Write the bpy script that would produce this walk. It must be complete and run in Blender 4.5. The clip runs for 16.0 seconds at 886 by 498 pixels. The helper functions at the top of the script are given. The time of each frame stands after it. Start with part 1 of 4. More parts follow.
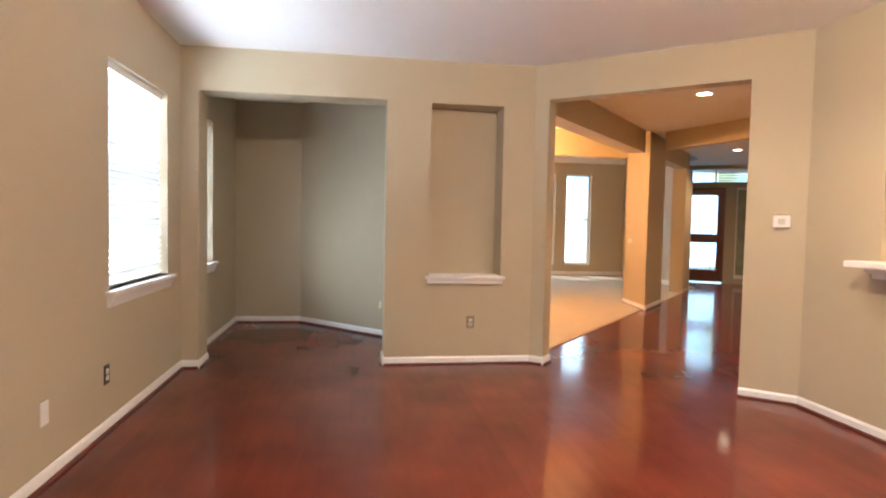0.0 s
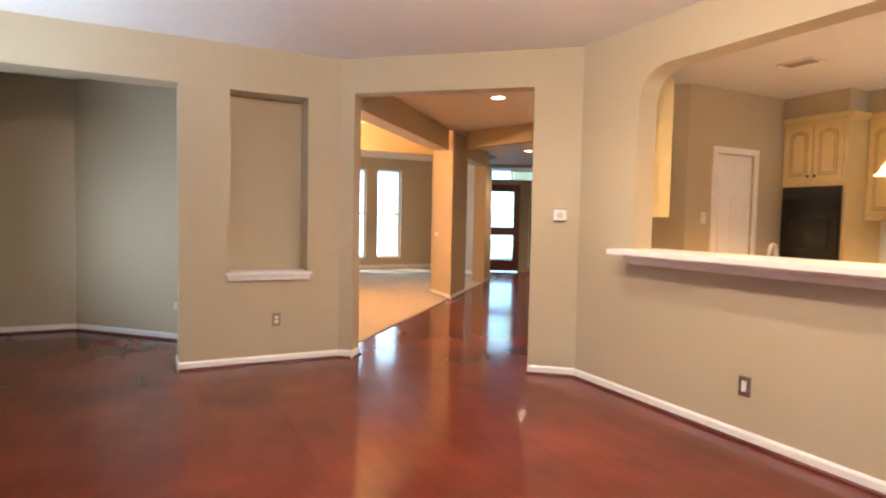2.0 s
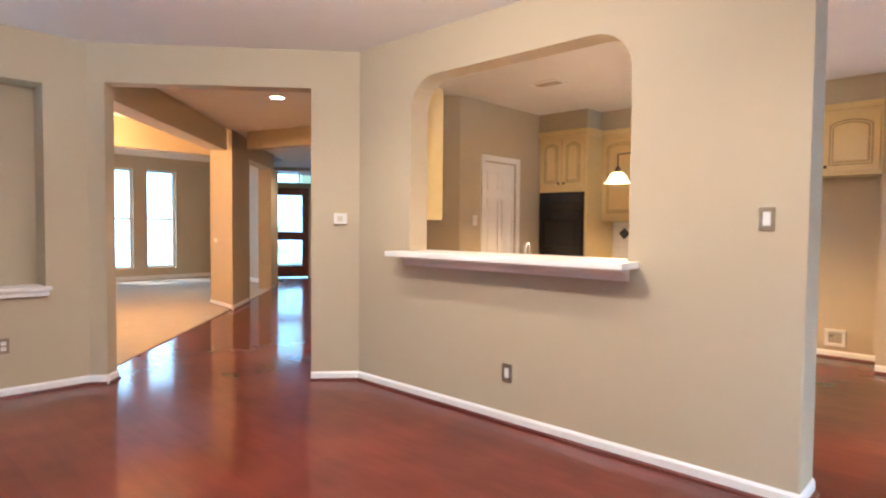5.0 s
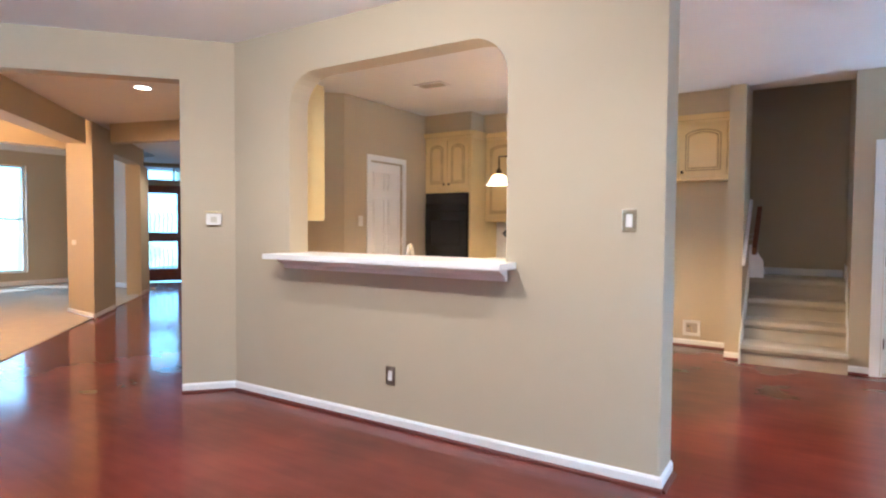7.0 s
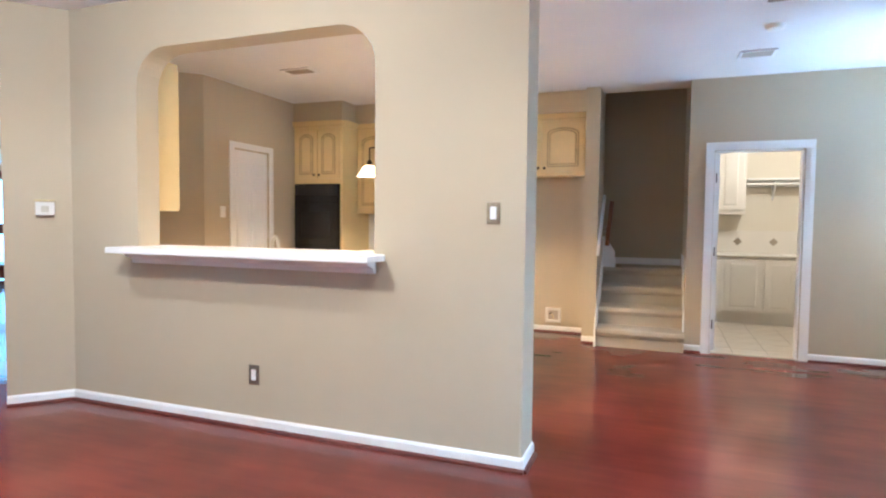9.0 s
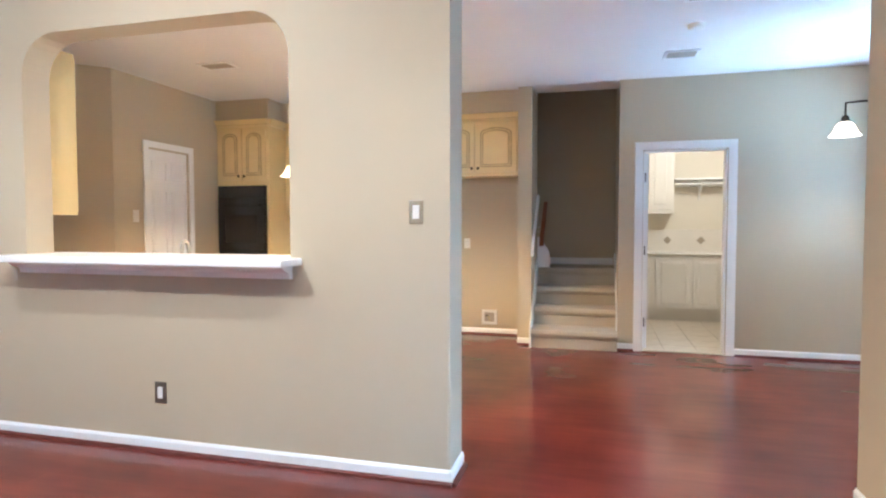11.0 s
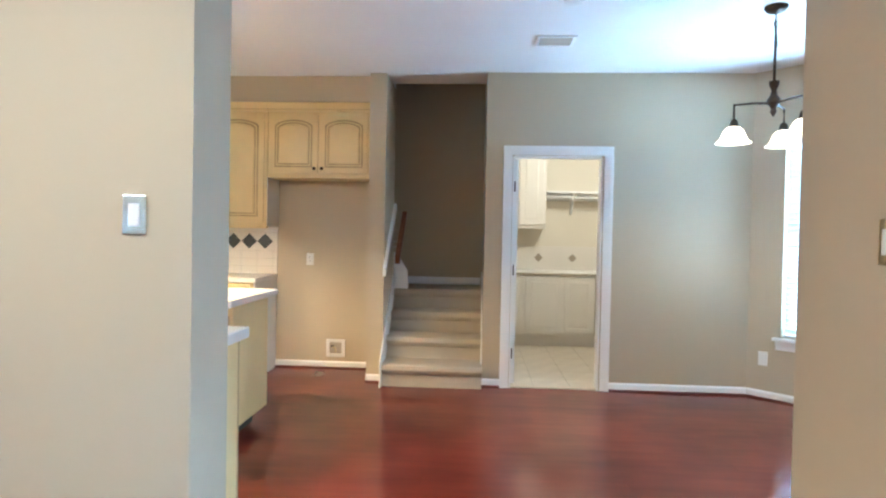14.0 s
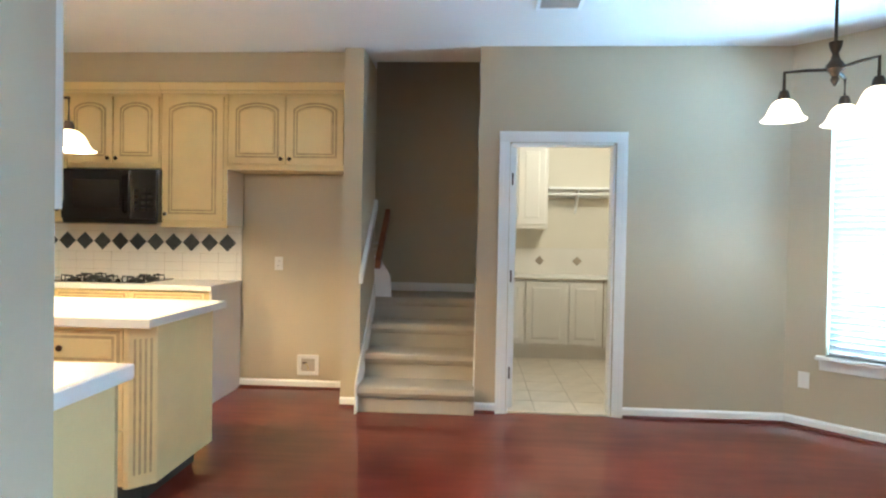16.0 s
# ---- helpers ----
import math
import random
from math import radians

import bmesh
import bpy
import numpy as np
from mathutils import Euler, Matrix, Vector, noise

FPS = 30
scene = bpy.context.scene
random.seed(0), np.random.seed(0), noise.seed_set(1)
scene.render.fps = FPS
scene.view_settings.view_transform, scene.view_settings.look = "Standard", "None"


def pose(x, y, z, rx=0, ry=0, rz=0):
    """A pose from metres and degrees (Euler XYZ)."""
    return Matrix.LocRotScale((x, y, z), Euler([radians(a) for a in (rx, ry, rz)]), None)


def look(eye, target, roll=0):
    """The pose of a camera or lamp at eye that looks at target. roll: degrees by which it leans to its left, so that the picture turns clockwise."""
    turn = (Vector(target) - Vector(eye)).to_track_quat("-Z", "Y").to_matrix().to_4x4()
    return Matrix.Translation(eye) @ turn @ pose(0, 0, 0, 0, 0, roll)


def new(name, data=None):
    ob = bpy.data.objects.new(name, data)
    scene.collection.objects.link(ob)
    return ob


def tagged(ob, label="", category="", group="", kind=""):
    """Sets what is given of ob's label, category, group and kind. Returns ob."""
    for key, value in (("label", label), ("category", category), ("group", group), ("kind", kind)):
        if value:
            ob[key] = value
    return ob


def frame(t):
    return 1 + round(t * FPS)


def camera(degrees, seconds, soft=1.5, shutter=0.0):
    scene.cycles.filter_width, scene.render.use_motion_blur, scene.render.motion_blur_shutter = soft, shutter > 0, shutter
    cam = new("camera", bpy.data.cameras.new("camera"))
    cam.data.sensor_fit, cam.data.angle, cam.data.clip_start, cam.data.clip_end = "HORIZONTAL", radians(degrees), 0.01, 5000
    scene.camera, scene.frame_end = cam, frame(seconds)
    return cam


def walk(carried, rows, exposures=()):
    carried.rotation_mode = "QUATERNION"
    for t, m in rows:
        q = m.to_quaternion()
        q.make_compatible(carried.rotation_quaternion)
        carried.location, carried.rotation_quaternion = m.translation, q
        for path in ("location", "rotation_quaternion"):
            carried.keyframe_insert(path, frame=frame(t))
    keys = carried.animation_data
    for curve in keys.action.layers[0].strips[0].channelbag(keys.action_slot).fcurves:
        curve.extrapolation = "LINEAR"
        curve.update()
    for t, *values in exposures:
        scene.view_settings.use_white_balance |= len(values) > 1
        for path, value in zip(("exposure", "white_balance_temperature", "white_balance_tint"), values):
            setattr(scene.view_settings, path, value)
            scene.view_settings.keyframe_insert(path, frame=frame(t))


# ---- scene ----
cam = camera(74.5, 16.0, soft=2.2)
PATH = [
    (0, (-0.221, -0.000, 1.302), (0.076, 1.975, 1.208), 1.17),
    (0.5, (-0.200, -0.012, 1.302), (0.222, 1.940, 1.206), 1.21),
    (1, (-0.177, -0.021, 1.302), (0.396, 1.892, 1.202), 1.25),
    (1.5, (-0.160, -0.022, 1.301), (0.577, 1.835, 1.199), 1.23),
    (2, (-0.155, -0.024, 1.296), (0.739, 1.762, 1.196), 1.13),
    (2.5, (-0.154, -0.016, 1.293), (0.877, 1.695, 1.194), 1.02),
    (3, (-0.158, -0.006, 1.289), (0.989, 1.630, 1.194), 0.87),
    (3.5, (-0.150, -0.003, 1.287), (1.100, 1.556, 1.198), 0.82),
    (4, (-0.119, -0.019, 1.289), (1.212, 1.471, 1.205), 0.66),
    (6.5, (0.028, -0.095, 1.302), (1.644, 1.082, 1.230), 0.44),
    (7, (0.031, -0.083, 1.306), (1.711, 1.000, 1.231), 0.38),
    (7.5, (0.040, -0.083, 1.307), (1.781, 0.898, 1.227), 0.41),
    (8, (0.048, -0.093, 1.306), (1.844, 0.784, 1.222), 0.48),
    (8.5, (0.059, -0.100, 1.303), (1.898, 0.682, 1.213), 0.63),
    (9, (0.084, -0.102, 1.302), (1.954, 0.601, 1.205), 0.62),
    (11.5, (0.405, -0.154, 1.282), (2.354, 0.288, 1.204), 0.13),
    (12, (0.584, -0.156, 1.288), (2.552, 0.190, 1.215), 0.51),
    (12.5, (0.791, -0.239, 1.293), (2.770, 0.043, 1.226), 0.61),
    (13, (0.991, -0.313, 1.294), (2.978, -0.090, 1.237), 0.82),
    (13.5, (1.188, -0.299, 1.286), (3.181, -0.138, 1.244), 1.32),
    (14, (1.371, -0.272, 1.296), (3.368, -0.156, 1.257), 1.10),
    (14.5, (1.558, -0.312, 1.291), (3.554, -0.194, 1.262), 1.14),
    (15, (1.750, -0.383, 1.298), (3.744, -0.239, 1.271), 1.15),
    (15.5, (1.915, -0.383, 1.291), (3.910, -0.239, 1.264), 1.12),
    (16, (2.088, -0.334, 1.294), (4.084, -0.218, 1.260), 1.02),
]
walk(cam, [(t, look(eye, target, roll)) for t, eye, target, roll in PATH], [(0, 0.64, 7050, 18.5), (3.5, 0.64, 6480, 16.5), (7, 0.64, 5080, 10), (9, 0.79, 4920, 6), (12.5, 0.82, 4800, 4), (16, 0.66, 4930, -4)])

# ---- world and lights ----
world = bpy.data.worlds.new("world")
scene.world = world
world.use_nodes = True
wn, wl = world.node_tree.nodes, world.node_tree.links
sky = wn.new("ShaderNodeTexSky")
sky.sky_type, sky.sun_disc, sky.sun_elevation, sky.sun_rotation = "NISHITA", False, radians(52), radians(200)
wl.new(sky.outputs[0], wn["Background"].inputs[0])
wn["Background"].inputs[1].default_value = 0.12
sun = new("sun", bpy.data.lights.new("sun", "SUN"))
sun.data.energy, sun.data.angle, sun.data.color = 3.0, radians(0.5), (1.0, 0.95, 0.87)
sun.matrix_world = look((0, 0, 30), (10.5, -17, 0))

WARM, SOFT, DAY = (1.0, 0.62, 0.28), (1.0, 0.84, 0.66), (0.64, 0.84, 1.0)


def lamp_area(m, w, h, watts, color):
    ob = new("window_light", bpy.data.lights.new("window_light", "AREA"))
    ob.data.shape, ob.data.size, ob.data.size_y, ob.data.energy, ob.data.color = "RECTANGLE", w, h, watts, color
    ob.matrix_world = m
    return ob


def lamp_point(x, y, z, watts, color, radius=0.05):
    ob = new("bulb", bpy.data.lights.new("bulb", "POINT"))
    ob.data.energy, ob.data.color, ob.data.shadow_soft_size = watts, color, radius
    ob.location = (x, y, z)
    return ob


def lamp_spot(x, y, z, watts, color, angle=140, radius=0.06):
    ob = new("downlight", bpy.data.lights.new("downlight", "SPOT"))
    ob.data.energy, ob.data.color, ob.data.shadow_soft_size = watts, color, radius
    ob.data.spot_size, ob.data.spot_blend = radians(angle), 0.6
    ob.location = (x, y, z)
    return ob


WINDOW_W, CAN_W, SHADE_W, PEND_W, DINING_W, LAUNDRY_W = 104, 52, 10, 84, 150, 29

# ---- materials ----


def material(name, color, rough=0.5, metal=0.0, spread=0.06, scale=3.0, fine=120.0, bump=0.05, bump_size=0.002, emit=0.0, emit_color=None, spec=0.5, second=None):
    """A node material: base colour varied at two sizes, with fine relief."""
    m = bpy.data.materials.new(name)
    m.use_nodes = True
    n, l = m.node_tree.nodes, m.node_tree.links
    b = n["Principled BSDF"]
    co = n.new("ShaderNodeTexCoord")
    big, small = n.new("ShaderNodeTexNoise"), n.new("ShaderNodeTexNoise")
    big.inputs["Scale"].default_value, small.inputs["Scale"].default_value = scale, fine
    big.inputs["Detail"].default_value = 4
    for t in (big, small):
        l.new(co.outputs["Object"], t.inputs["Vector"])
    mixer = n.new("ShaderNodeMath")
    mixer.operation = "MULTIPLY_ADD"
    mixer.inputs[1].default_value = 0.3
    l.new(small.outputs[0], mixer.inputs[0])
    l.new(big.outputs[0], mixer.inputs[2])
    ramp = n.new("ShaderNodeValToRGB")
    lo = second or tuple(c * (1 - spread) for c in color)
    hi = tuple(min(1, c * (1 + spread)) for c in color)
    ramp.color_ramp.elements[0].color, ramp.color_ramp.elements[0].position = (*lo, 1), 0.4
    ramp.color_ramp.elements[1].color, ramp.color_ramp.elements[1].position = (*hi, 1), 0.9
    l.new(mixer.outputs[0], ramp.inputs[0])
    l.new(ramp.outputs[0], b.inputs["Base Color"])
    b.inputs["Roughness"].default_value, b.inputs["Metallic"].default_value = rough, metal
    b.inputs["Specular IOR Level"].default_value = spec
    if bump:
        bp = n.new("ShaderNodeBump")
        bp.inputs["Strength"].default_value, bp.inputs["Distance"].default_value = bump, bump_size
        l.new(small.outputs[0], bp.inputs["Height"])
        l.new(bp.outputs[0], b.inputs["Normal"])
    if emit:
        b.inputs["Emission Color"].default_value = (*(emit_color or color), 1)
        b.inputs["Emission Strength"].default_value = emit
    return m


def wood_floor():
    """Glossy cherry boards: each board a shade of its own, cloudy grain along it, thin dark joints, a slightly wavy varnish."""
    m = bpy.data.materials.new("cherry_floor")
    m.use_nodes = True
    n, l = m.node_tree.nodes, m.node_tree.links
    b = n["Principled BSDF"]
    co, turn = n.new("ShaderNodeTexCoord"), n.new("ShaderNodeMapping")
    turn.inputs["Rotation"].default_value = (0, 0, radians(90))
    l.new(co.outputs["Object"], turn.inputs["Vector"])

    def noise(scale, detail, stretch):
        mp, tx = n.new("ShaderNodeMapping"), n.new("ShaderNodeTexNoise")
        mp.inputs["Scale"].default_value = stretch
        tx.inputs["Scale"].default_value, tx.inputs["Detail"].default_value = scale, detail
        l.new(turn.outputs[0], mp.inputs["Vector"])
        l.new(mp.outputs[0], tx.inputs["Vector"])
        return tx

    def math_node(op, one, two):
        k = n.new("ShaderNodeMath")
        k.operation = op
        for i, v in enumerate((one, two)):
            if isinstance(v, (int, float)):
                k.inputs[i].default_value = v
            else:
                l.new(v, k.inputs[i])
        return k.outputs[0]

    planks = n.new("ShaderNodeTexBrick")
    for key, v in (("Scale", 1.0), ("Brick Width", 1.1), ("Row Height", 0.125), ("Mortar Size", 0.002), ("Mortar Smooth", 1.0)):
        planks.inputs[key].default_value = v
    planks.inputs["Color1"].default_value, planks.inputs["Color2"].default_value = (0.2, 0.2, 0.2, 1), (0.8, 0.8, 0.8, 1)
    planks.inputs["Mortar"].default_value = (0.32, 0.32, 0.32, 1)
    planks.offset = 0.37
    l.new(turn.outputs[0], planks.inputs["Vector"])
    cloud, grain, wear = noise(1.6, 2.5, (1, 1, 1)), noise(7, 1, (0.35, 2.2, 1)), noise(2.3, 2, (1, 1, 1))
    tone = math_node("ADD", math_node("MULTIPLY", planks.outputs["Color"], 0.10), math_node("ADD", math_node("MULTIPLY", cloud.outputs[0], 0.62), math_node("MULTIPLY", grain.outputs[0], 0.16)))
    ramp = n.new("ShaderNodeValToRGB")
    for e, (pos, c) in zip((ramp.color_ramp.elements[0], ramp.color_ramp.elements[1]), ((0.28, (0.080, 0.0115, 0.0085, 1)), (0.66, (0.205, 0.037, 0.023, 1)))):
        e.position, e.color = pos, c
    l.new(tone, ramp.inputs[0])
    l.new(ramp.outputs[0], b.inputs["Base Color"])
    rr = n.new("ShaderNodeMapRange")
    rr.inputs["From Min"].default_value, rr.inputs["From Max"].default_value = 0.3, 0.75
    rr.inputs["To Min"].default_value, rr.inputs["To Max"].default_value = 0.082, 0.135
    l.new(wear.outputs[0], rr.inputs["Value"])
    l.new(rr.outputs[0], b.inputs["Roughness"])
    wave = n.new("ShaderNodeBump")
    wave.inputs["Strength"].default_value, wave.inputs["Distance"].default_value = 0.05, 0.0012
    l.new(wear.outputs[0], wave.inputs["Height"])
    l.new(wave.outputs[0], b.inputs["Normal"])
    # scuffed varnish: part of the gloss is broad
    scuff, mx = n.new("ShaderNodeBsdfPrincipled"), n.new("ShaderNodeMixShader")
    l.new(ramp.outputs[0], scuff.inputs["Base Color"])
    scuff.inputs["Roughness"].default_value = 0.29
    l.new(wave.outputs[0], scuff.inputs["Normal"])
    mx.inputs[0].default_value = 0.20
    l.new(b.outputs[0], mx.inputs[1])
    l.new(scuff.outputs[0], mx.inputs[2])
    l.new(mx.outputs[0], n["Material Output"].inputs["Surface"])
    return m


def glass_mat():
    m = bpy.data.materials.new("window_glass")
    m.use_nodes = True
    b = m.node_tree.nodes["Principled BSDF"]
    b.inputs["Transmission Weight"].default_value, b.inputs["Roughness"].default_value, b.inputs["IOR"].default_value = 1.0, 0.02, 1.05
    return m


def slat_mat():
    m = material("blind_slat", (0.72, 0.76, 0.80), rough=0.45, spread=0.02, bump=0.02)
    n, l = m.node_tree.nodes, m.node_tree.links
    tr, mx = n.new("ShaderNodeBsdfTranslucent"), n.new("ShaderNodeMixShader")
    tr.inputs["Color"].default_value = (0.85, 0.9, 0.95, 1)
    mx.inputs[0].default_value = 0.035
    l.new(n["Principled BSDF"].outputs[0], mx.inputs[1])
    l.new(tr.outputs[0], mx.inputs[2])
    l.new(mx.outputs[0], n["Material Output"].inputs["Surface"])
    return m


def backdrop_mat():
    m = bpy.data.materials.new("daylight_distance")
    m.use_nodes = True
    n, l = m.node_tree.nodes, m.node_tree.links
    n.remove(n["Principled BSDF"])
    em = n.new("ShaderNodeEmission")
    co, no, ramp = n.new("ShaderNodeTexCoord"), n.new("ShaderNodeTexNoise"), n.new("ShaderNodeValToRGB")
    no.inputs["Scale"].default_value, no.inputs["Detail"].default_value = 1.3, 8
    l.new(co.outputs["Object"], no.inputs["Vector"])
    ramp.color_ramp.elements[0].color, ramp.color_ramp.elements[0].position = (0.20, 0.34, 0.26, 1), 0.36
    ramp.color_ramp.elements[1].color, ramp.color_ramp.elements[1].position = (0.30, 0.66, 1.0, 1), 0.52
    l.new(no.outputs[0], ramp.inputs[0])
    l.new(ramp.outputs[0], em.inputs["Color"])
    em.inputs["Strength"].default_value = 4.5
    l.new(em.outputs[0], n["Material Output"].inputs["Surface"])
    return m


PAINT = material("tan_wall_paint", (0.50, 0.425, 0.300), rough=0.62, spread=0.02, scale=1.2, fine=160, bump=0.12, bump_size=0.0015)
CEIL = material("white_ceiling_paint", (0.80, 0.79, 0.78), rough=0.9, spread=0.015, fine=90, bump=0.25, bump_size=0.002)
TRIM = material("white_trim_paint", (0.86, 0.86, 0.85), rough=0.35, spread=0.03, fine=60, bump=0.03)
SHOE = material("cherry_shoe_moulding", (0.10, 0.018, 0.012), rough=0.3, spread=0.2, scale=8)
FLOOR = wood_floor()
CARPET = material("beige_carpet", (0.50, 0.44, 0.35), rough=0.98, spread=0.05, scale=5, fine=420, bump=0.7, bump_size=0.005, spec=0.1)
CREAM = material("cream_cabinet_paint", (0.72, 0.56, 0.265), rough=0.42, spread=0.05, scale=4, fine=80, bump=0.03)
GLAZE = material("brown_glaze_line", (0.47, 0.335, 0.16), rough=0.5, spread=0.25, scale=14)
WHITECAB = material("white_cabinet_paint", (0.76, 0.73, 0.68), rough=0.42, spread=0.03, fine=80, bump=0.03)
COUNTER = material("white_solid_countertop", (0.78, 0.76, 0.72), rough=0.28, spread=0.05, scale=6, fine=300, bump=0.01)
BLACK = material("black_appliance_enamel", (0.012, 0.012, 0.013), rough=0.2, spread=0.2, bump=0)
BLACKGLASS = material("black_oven_glass", (0.018, 0.016, 0.016), rough=0.06, spread=0.1, bump=0)
IRON = material("black_cast_iron", (0.02, 0.02, 0.022), rough=0.6, spread=0.2, bump=0.2)
BRONZE = material("oil_rubbed_bronze", (0.055, 0.035, 0.022), rough=0.4, metal=0.8, spread=0.3, scale=20)
STEEL = material("brushed_nickel", (0.64, 0.61, 0.54), rough=0.38, metal=1.0, spread=0.08, fine=300)
NICKEL = material("dark_antique_nickel", (0.30, 0.25, 0.19), rough=0.4, metal=0.9, spread=0.25, scale=40)
BRASS = material("aged_brass_plate", (0.55, 0.46, 0.28), rough=0.32, metal=1.0, spread=0.15, scale=30)
PLASTIC = material("white_plastic", (0.80, 0.79, 0.76), rough=0.35, spread=0.02, bump=0)
# near-black colour stands in for the shade in toe kicks, slots and vents
DARK = material("recess_shade", (0.03, 0.028, 0.025), rough=0.7, spread=0.2)
TILE = material("beige_floor_tile", (0.60, 0.53, 0.43), rough=0.35, spread=0.1, scale=7, fine=60, bump=0.05)
GROUT = material("grey_grout", (0.47, 0.42, 0.35), rough=0.9, spread=0.1)
WTILE = material("white_wall_tile", (0.78, 0.74, 0.68), rough=0.22, spread=0.03, bump=0.01)
WPAINT = material("warm_white_wall_paint", (0.72, 0.67, 0.57), rough=0.65, spread=0.02, fine=160, bump=0.1)
SLATE = material("charcoal_diamond_tile", (0.045, 0.05, 0.055), rough=0.35, spread=0.3, scale=20)
TAUPE = material("taupe_diamond_tile", (0.36, 0.30, 0.23), rough=0.4, spread=0.15, scale=20)
MAHOG = material("mahogany_door_wood", (0.15, 0.034, 0.02), rough=0.28, spread=0.3, scale=9)
RAILWOOD = material("stained_oak_rail", (0.22, 0.075, 0.03), rough=0.35, spread=0.3, scale=14)
SHADE = material("opal_glass_shade", (0.95, 0.9, 0.82), rough=0.3, spread=0.01, bump=0, emit=1.6, emit_color=(1.0, 0.88, 0.70))
PLATE = material("polished_nickel_cover", (0.74, 0.72, 0.64), rough=0.24, metal=0.95, spread=0.2, scale=40)
sn, sl = SHADE.node_tree.nodes, SHADE.node_tree.links
thru, both_ways = sn.new("ShaderNodeBsdfTranslucent"), sn.new("ShaderNodeMixShader")
thru.inputs["Color"].default_value = (0.9, 0.78, 0.6, 1)
both_ways.inputs[0].default_value = 0.7
sl.new(sn["Principled BSDF"].outputs[0], both_ways.inputs[1])
sl.new(thru.outputs[0], both_ways.inputs[2])
sl.new(both_ways.outputs[0], sn["Material Output"].inputs["Surface"])
CANLENS = material("lit_downlight_lens", (0.95, 0.9, 0.8), rough=0.4, spread=0.01, bump=0, emit=14.0, emit_color=(1.0, 0.84, 0.6))
GLASS, SLAT, OUTSIDE = glass_mat(), slat_mat(), backdrop_mat()
FROST = material("frosted_green_glass", (0.33, 0.36, 0.25), rough=0.3, spread=0.2, scale=6)
GREEN = material("broad_green_leaf", (0.06, 0.11, 0.035), rough=0.5, spread=0.4, scale=9)

# ---- mesh helpers ----


def link(name, bm, mat, smooth=False):
    me = bpy.data.meshes.new(name)
    bmesh.ops.recalc_face_normals(bm, faces=bm.faces)
    bm.to_mesh(me)
    bm.free()
    me.materials.append(mat)
    if smooth:
        for p in me.polygons:
            p.use_smooth = True
        me.set_sharp_from_angle(angle=radians(40))
    return new(name, me)


def part(name, bm, mat, parent, label="", smooth=False):
    ob = link(name, bm, mat, smooth)
    ob.parent = parent
    return tagged(ob, label)


def thing(name, label, category, group="", at=(0, 0, 0), m=None, kind=""):
    ob = new(name)
    ob.empty_display_size = 0.1
    ob.matrix_world = m if m is not None else Matrix.Translation(at)
    return tagged(ob, label, category, group, kind)


def box(x0, x1, y0, y1, z0, z1, bev=0.0, bm=None):
    b = bmesh.new()
    bmesh.ops.create_cube(b, size=1)
    for v in b.verts:
        v.co = ((x0 + x1) / 2 + v.co.x * (x1 - x0), (y0 + y1) / 2 + v.co.y * (y1 - y0), (z0 + z1) / 2 + v.co.z * (z1 - z0))
    if bev:
        bmesh.ops.bevel(b, geom=b.edges[:], offset=bev, segments=2, affect="EDGES", profile=0.6)
    return b if bm is None else merge(bm, b)


def merge(a, b):
    me = bpy.data.meshes.new("tmp")
    b.to_mesh(me)
    b.free()
    a.from_mesh(me)
    bpy.data.meshes.remove(me)
    return a


def solid(points, along, bm=None):
    """A solid from a flat outline of 3D points, swept along a vector."""
    b = bmesh.new()
    face = b.faces.new([b.verts.new(p) for p in points])
    out = bmesh.ops.extrude_face_region(b, geom=[face])
    bmesh.ops.translate(b, vec=along, verts=[v for v in out["geom"] if isinstance(v, bmesh.types.BMVert)])
    bmesh.ops.recalc_face_normals(b, faces=b.faces)
    return b if bm is None else merge(bm, b)


def slab(poly, z0, z1):
    return solid([(x, y, z0) for x, y in poly], (0, 0, z1 - z0))


def lathe(profile, steps=28, at=(0, 0, 0)):
    """A turned shape from (radius, height) pairs."""
    b = bmesh.new()
    rings = []
    for r, z in profile:
        rings.append([b.verts.new((at[0] + r * math.cos(a), at[1] + r * math.sin(a), at[2] + z)) for a in (2 * math.pi * i / steps for i in range(steps))])
    for p, q in zip(rings, rings[1:]):
        for i in range(steps):
            b.faces.new((p[i], p[(i + 1) % steps], q[(i + 1) % steps], q[i]))
    return b


def rod(points, r, steps=10):
    """A round bar through the points."""
    b = bmesh.new()
    pts = [Vector(p) for p in points]
    rings = []
    for i, p in enumerate(pts):
        d = (pts[min(i + 1, len(pts) - 1)] - pts[max(i - 1, 0)]).normalized()
        q = d.to_track_quat("Z", "Y")
        rings.append([b.verts.new(p + q @ Vector((r * math.cos(a), r * math.sin(a), 0))) for a in (2 * math.pi * k / steps for k in range(steps))])
    for p, q in zip(rings, rings[1:]):
        for i in range(steps):
            b.faces.new((p[i], p[(i + 1) % steps], q[(i + 1) % steps], q[i]))
    b.faces.new(rings[0][::-1])
    b.faces.new(rings[-1])
    return b


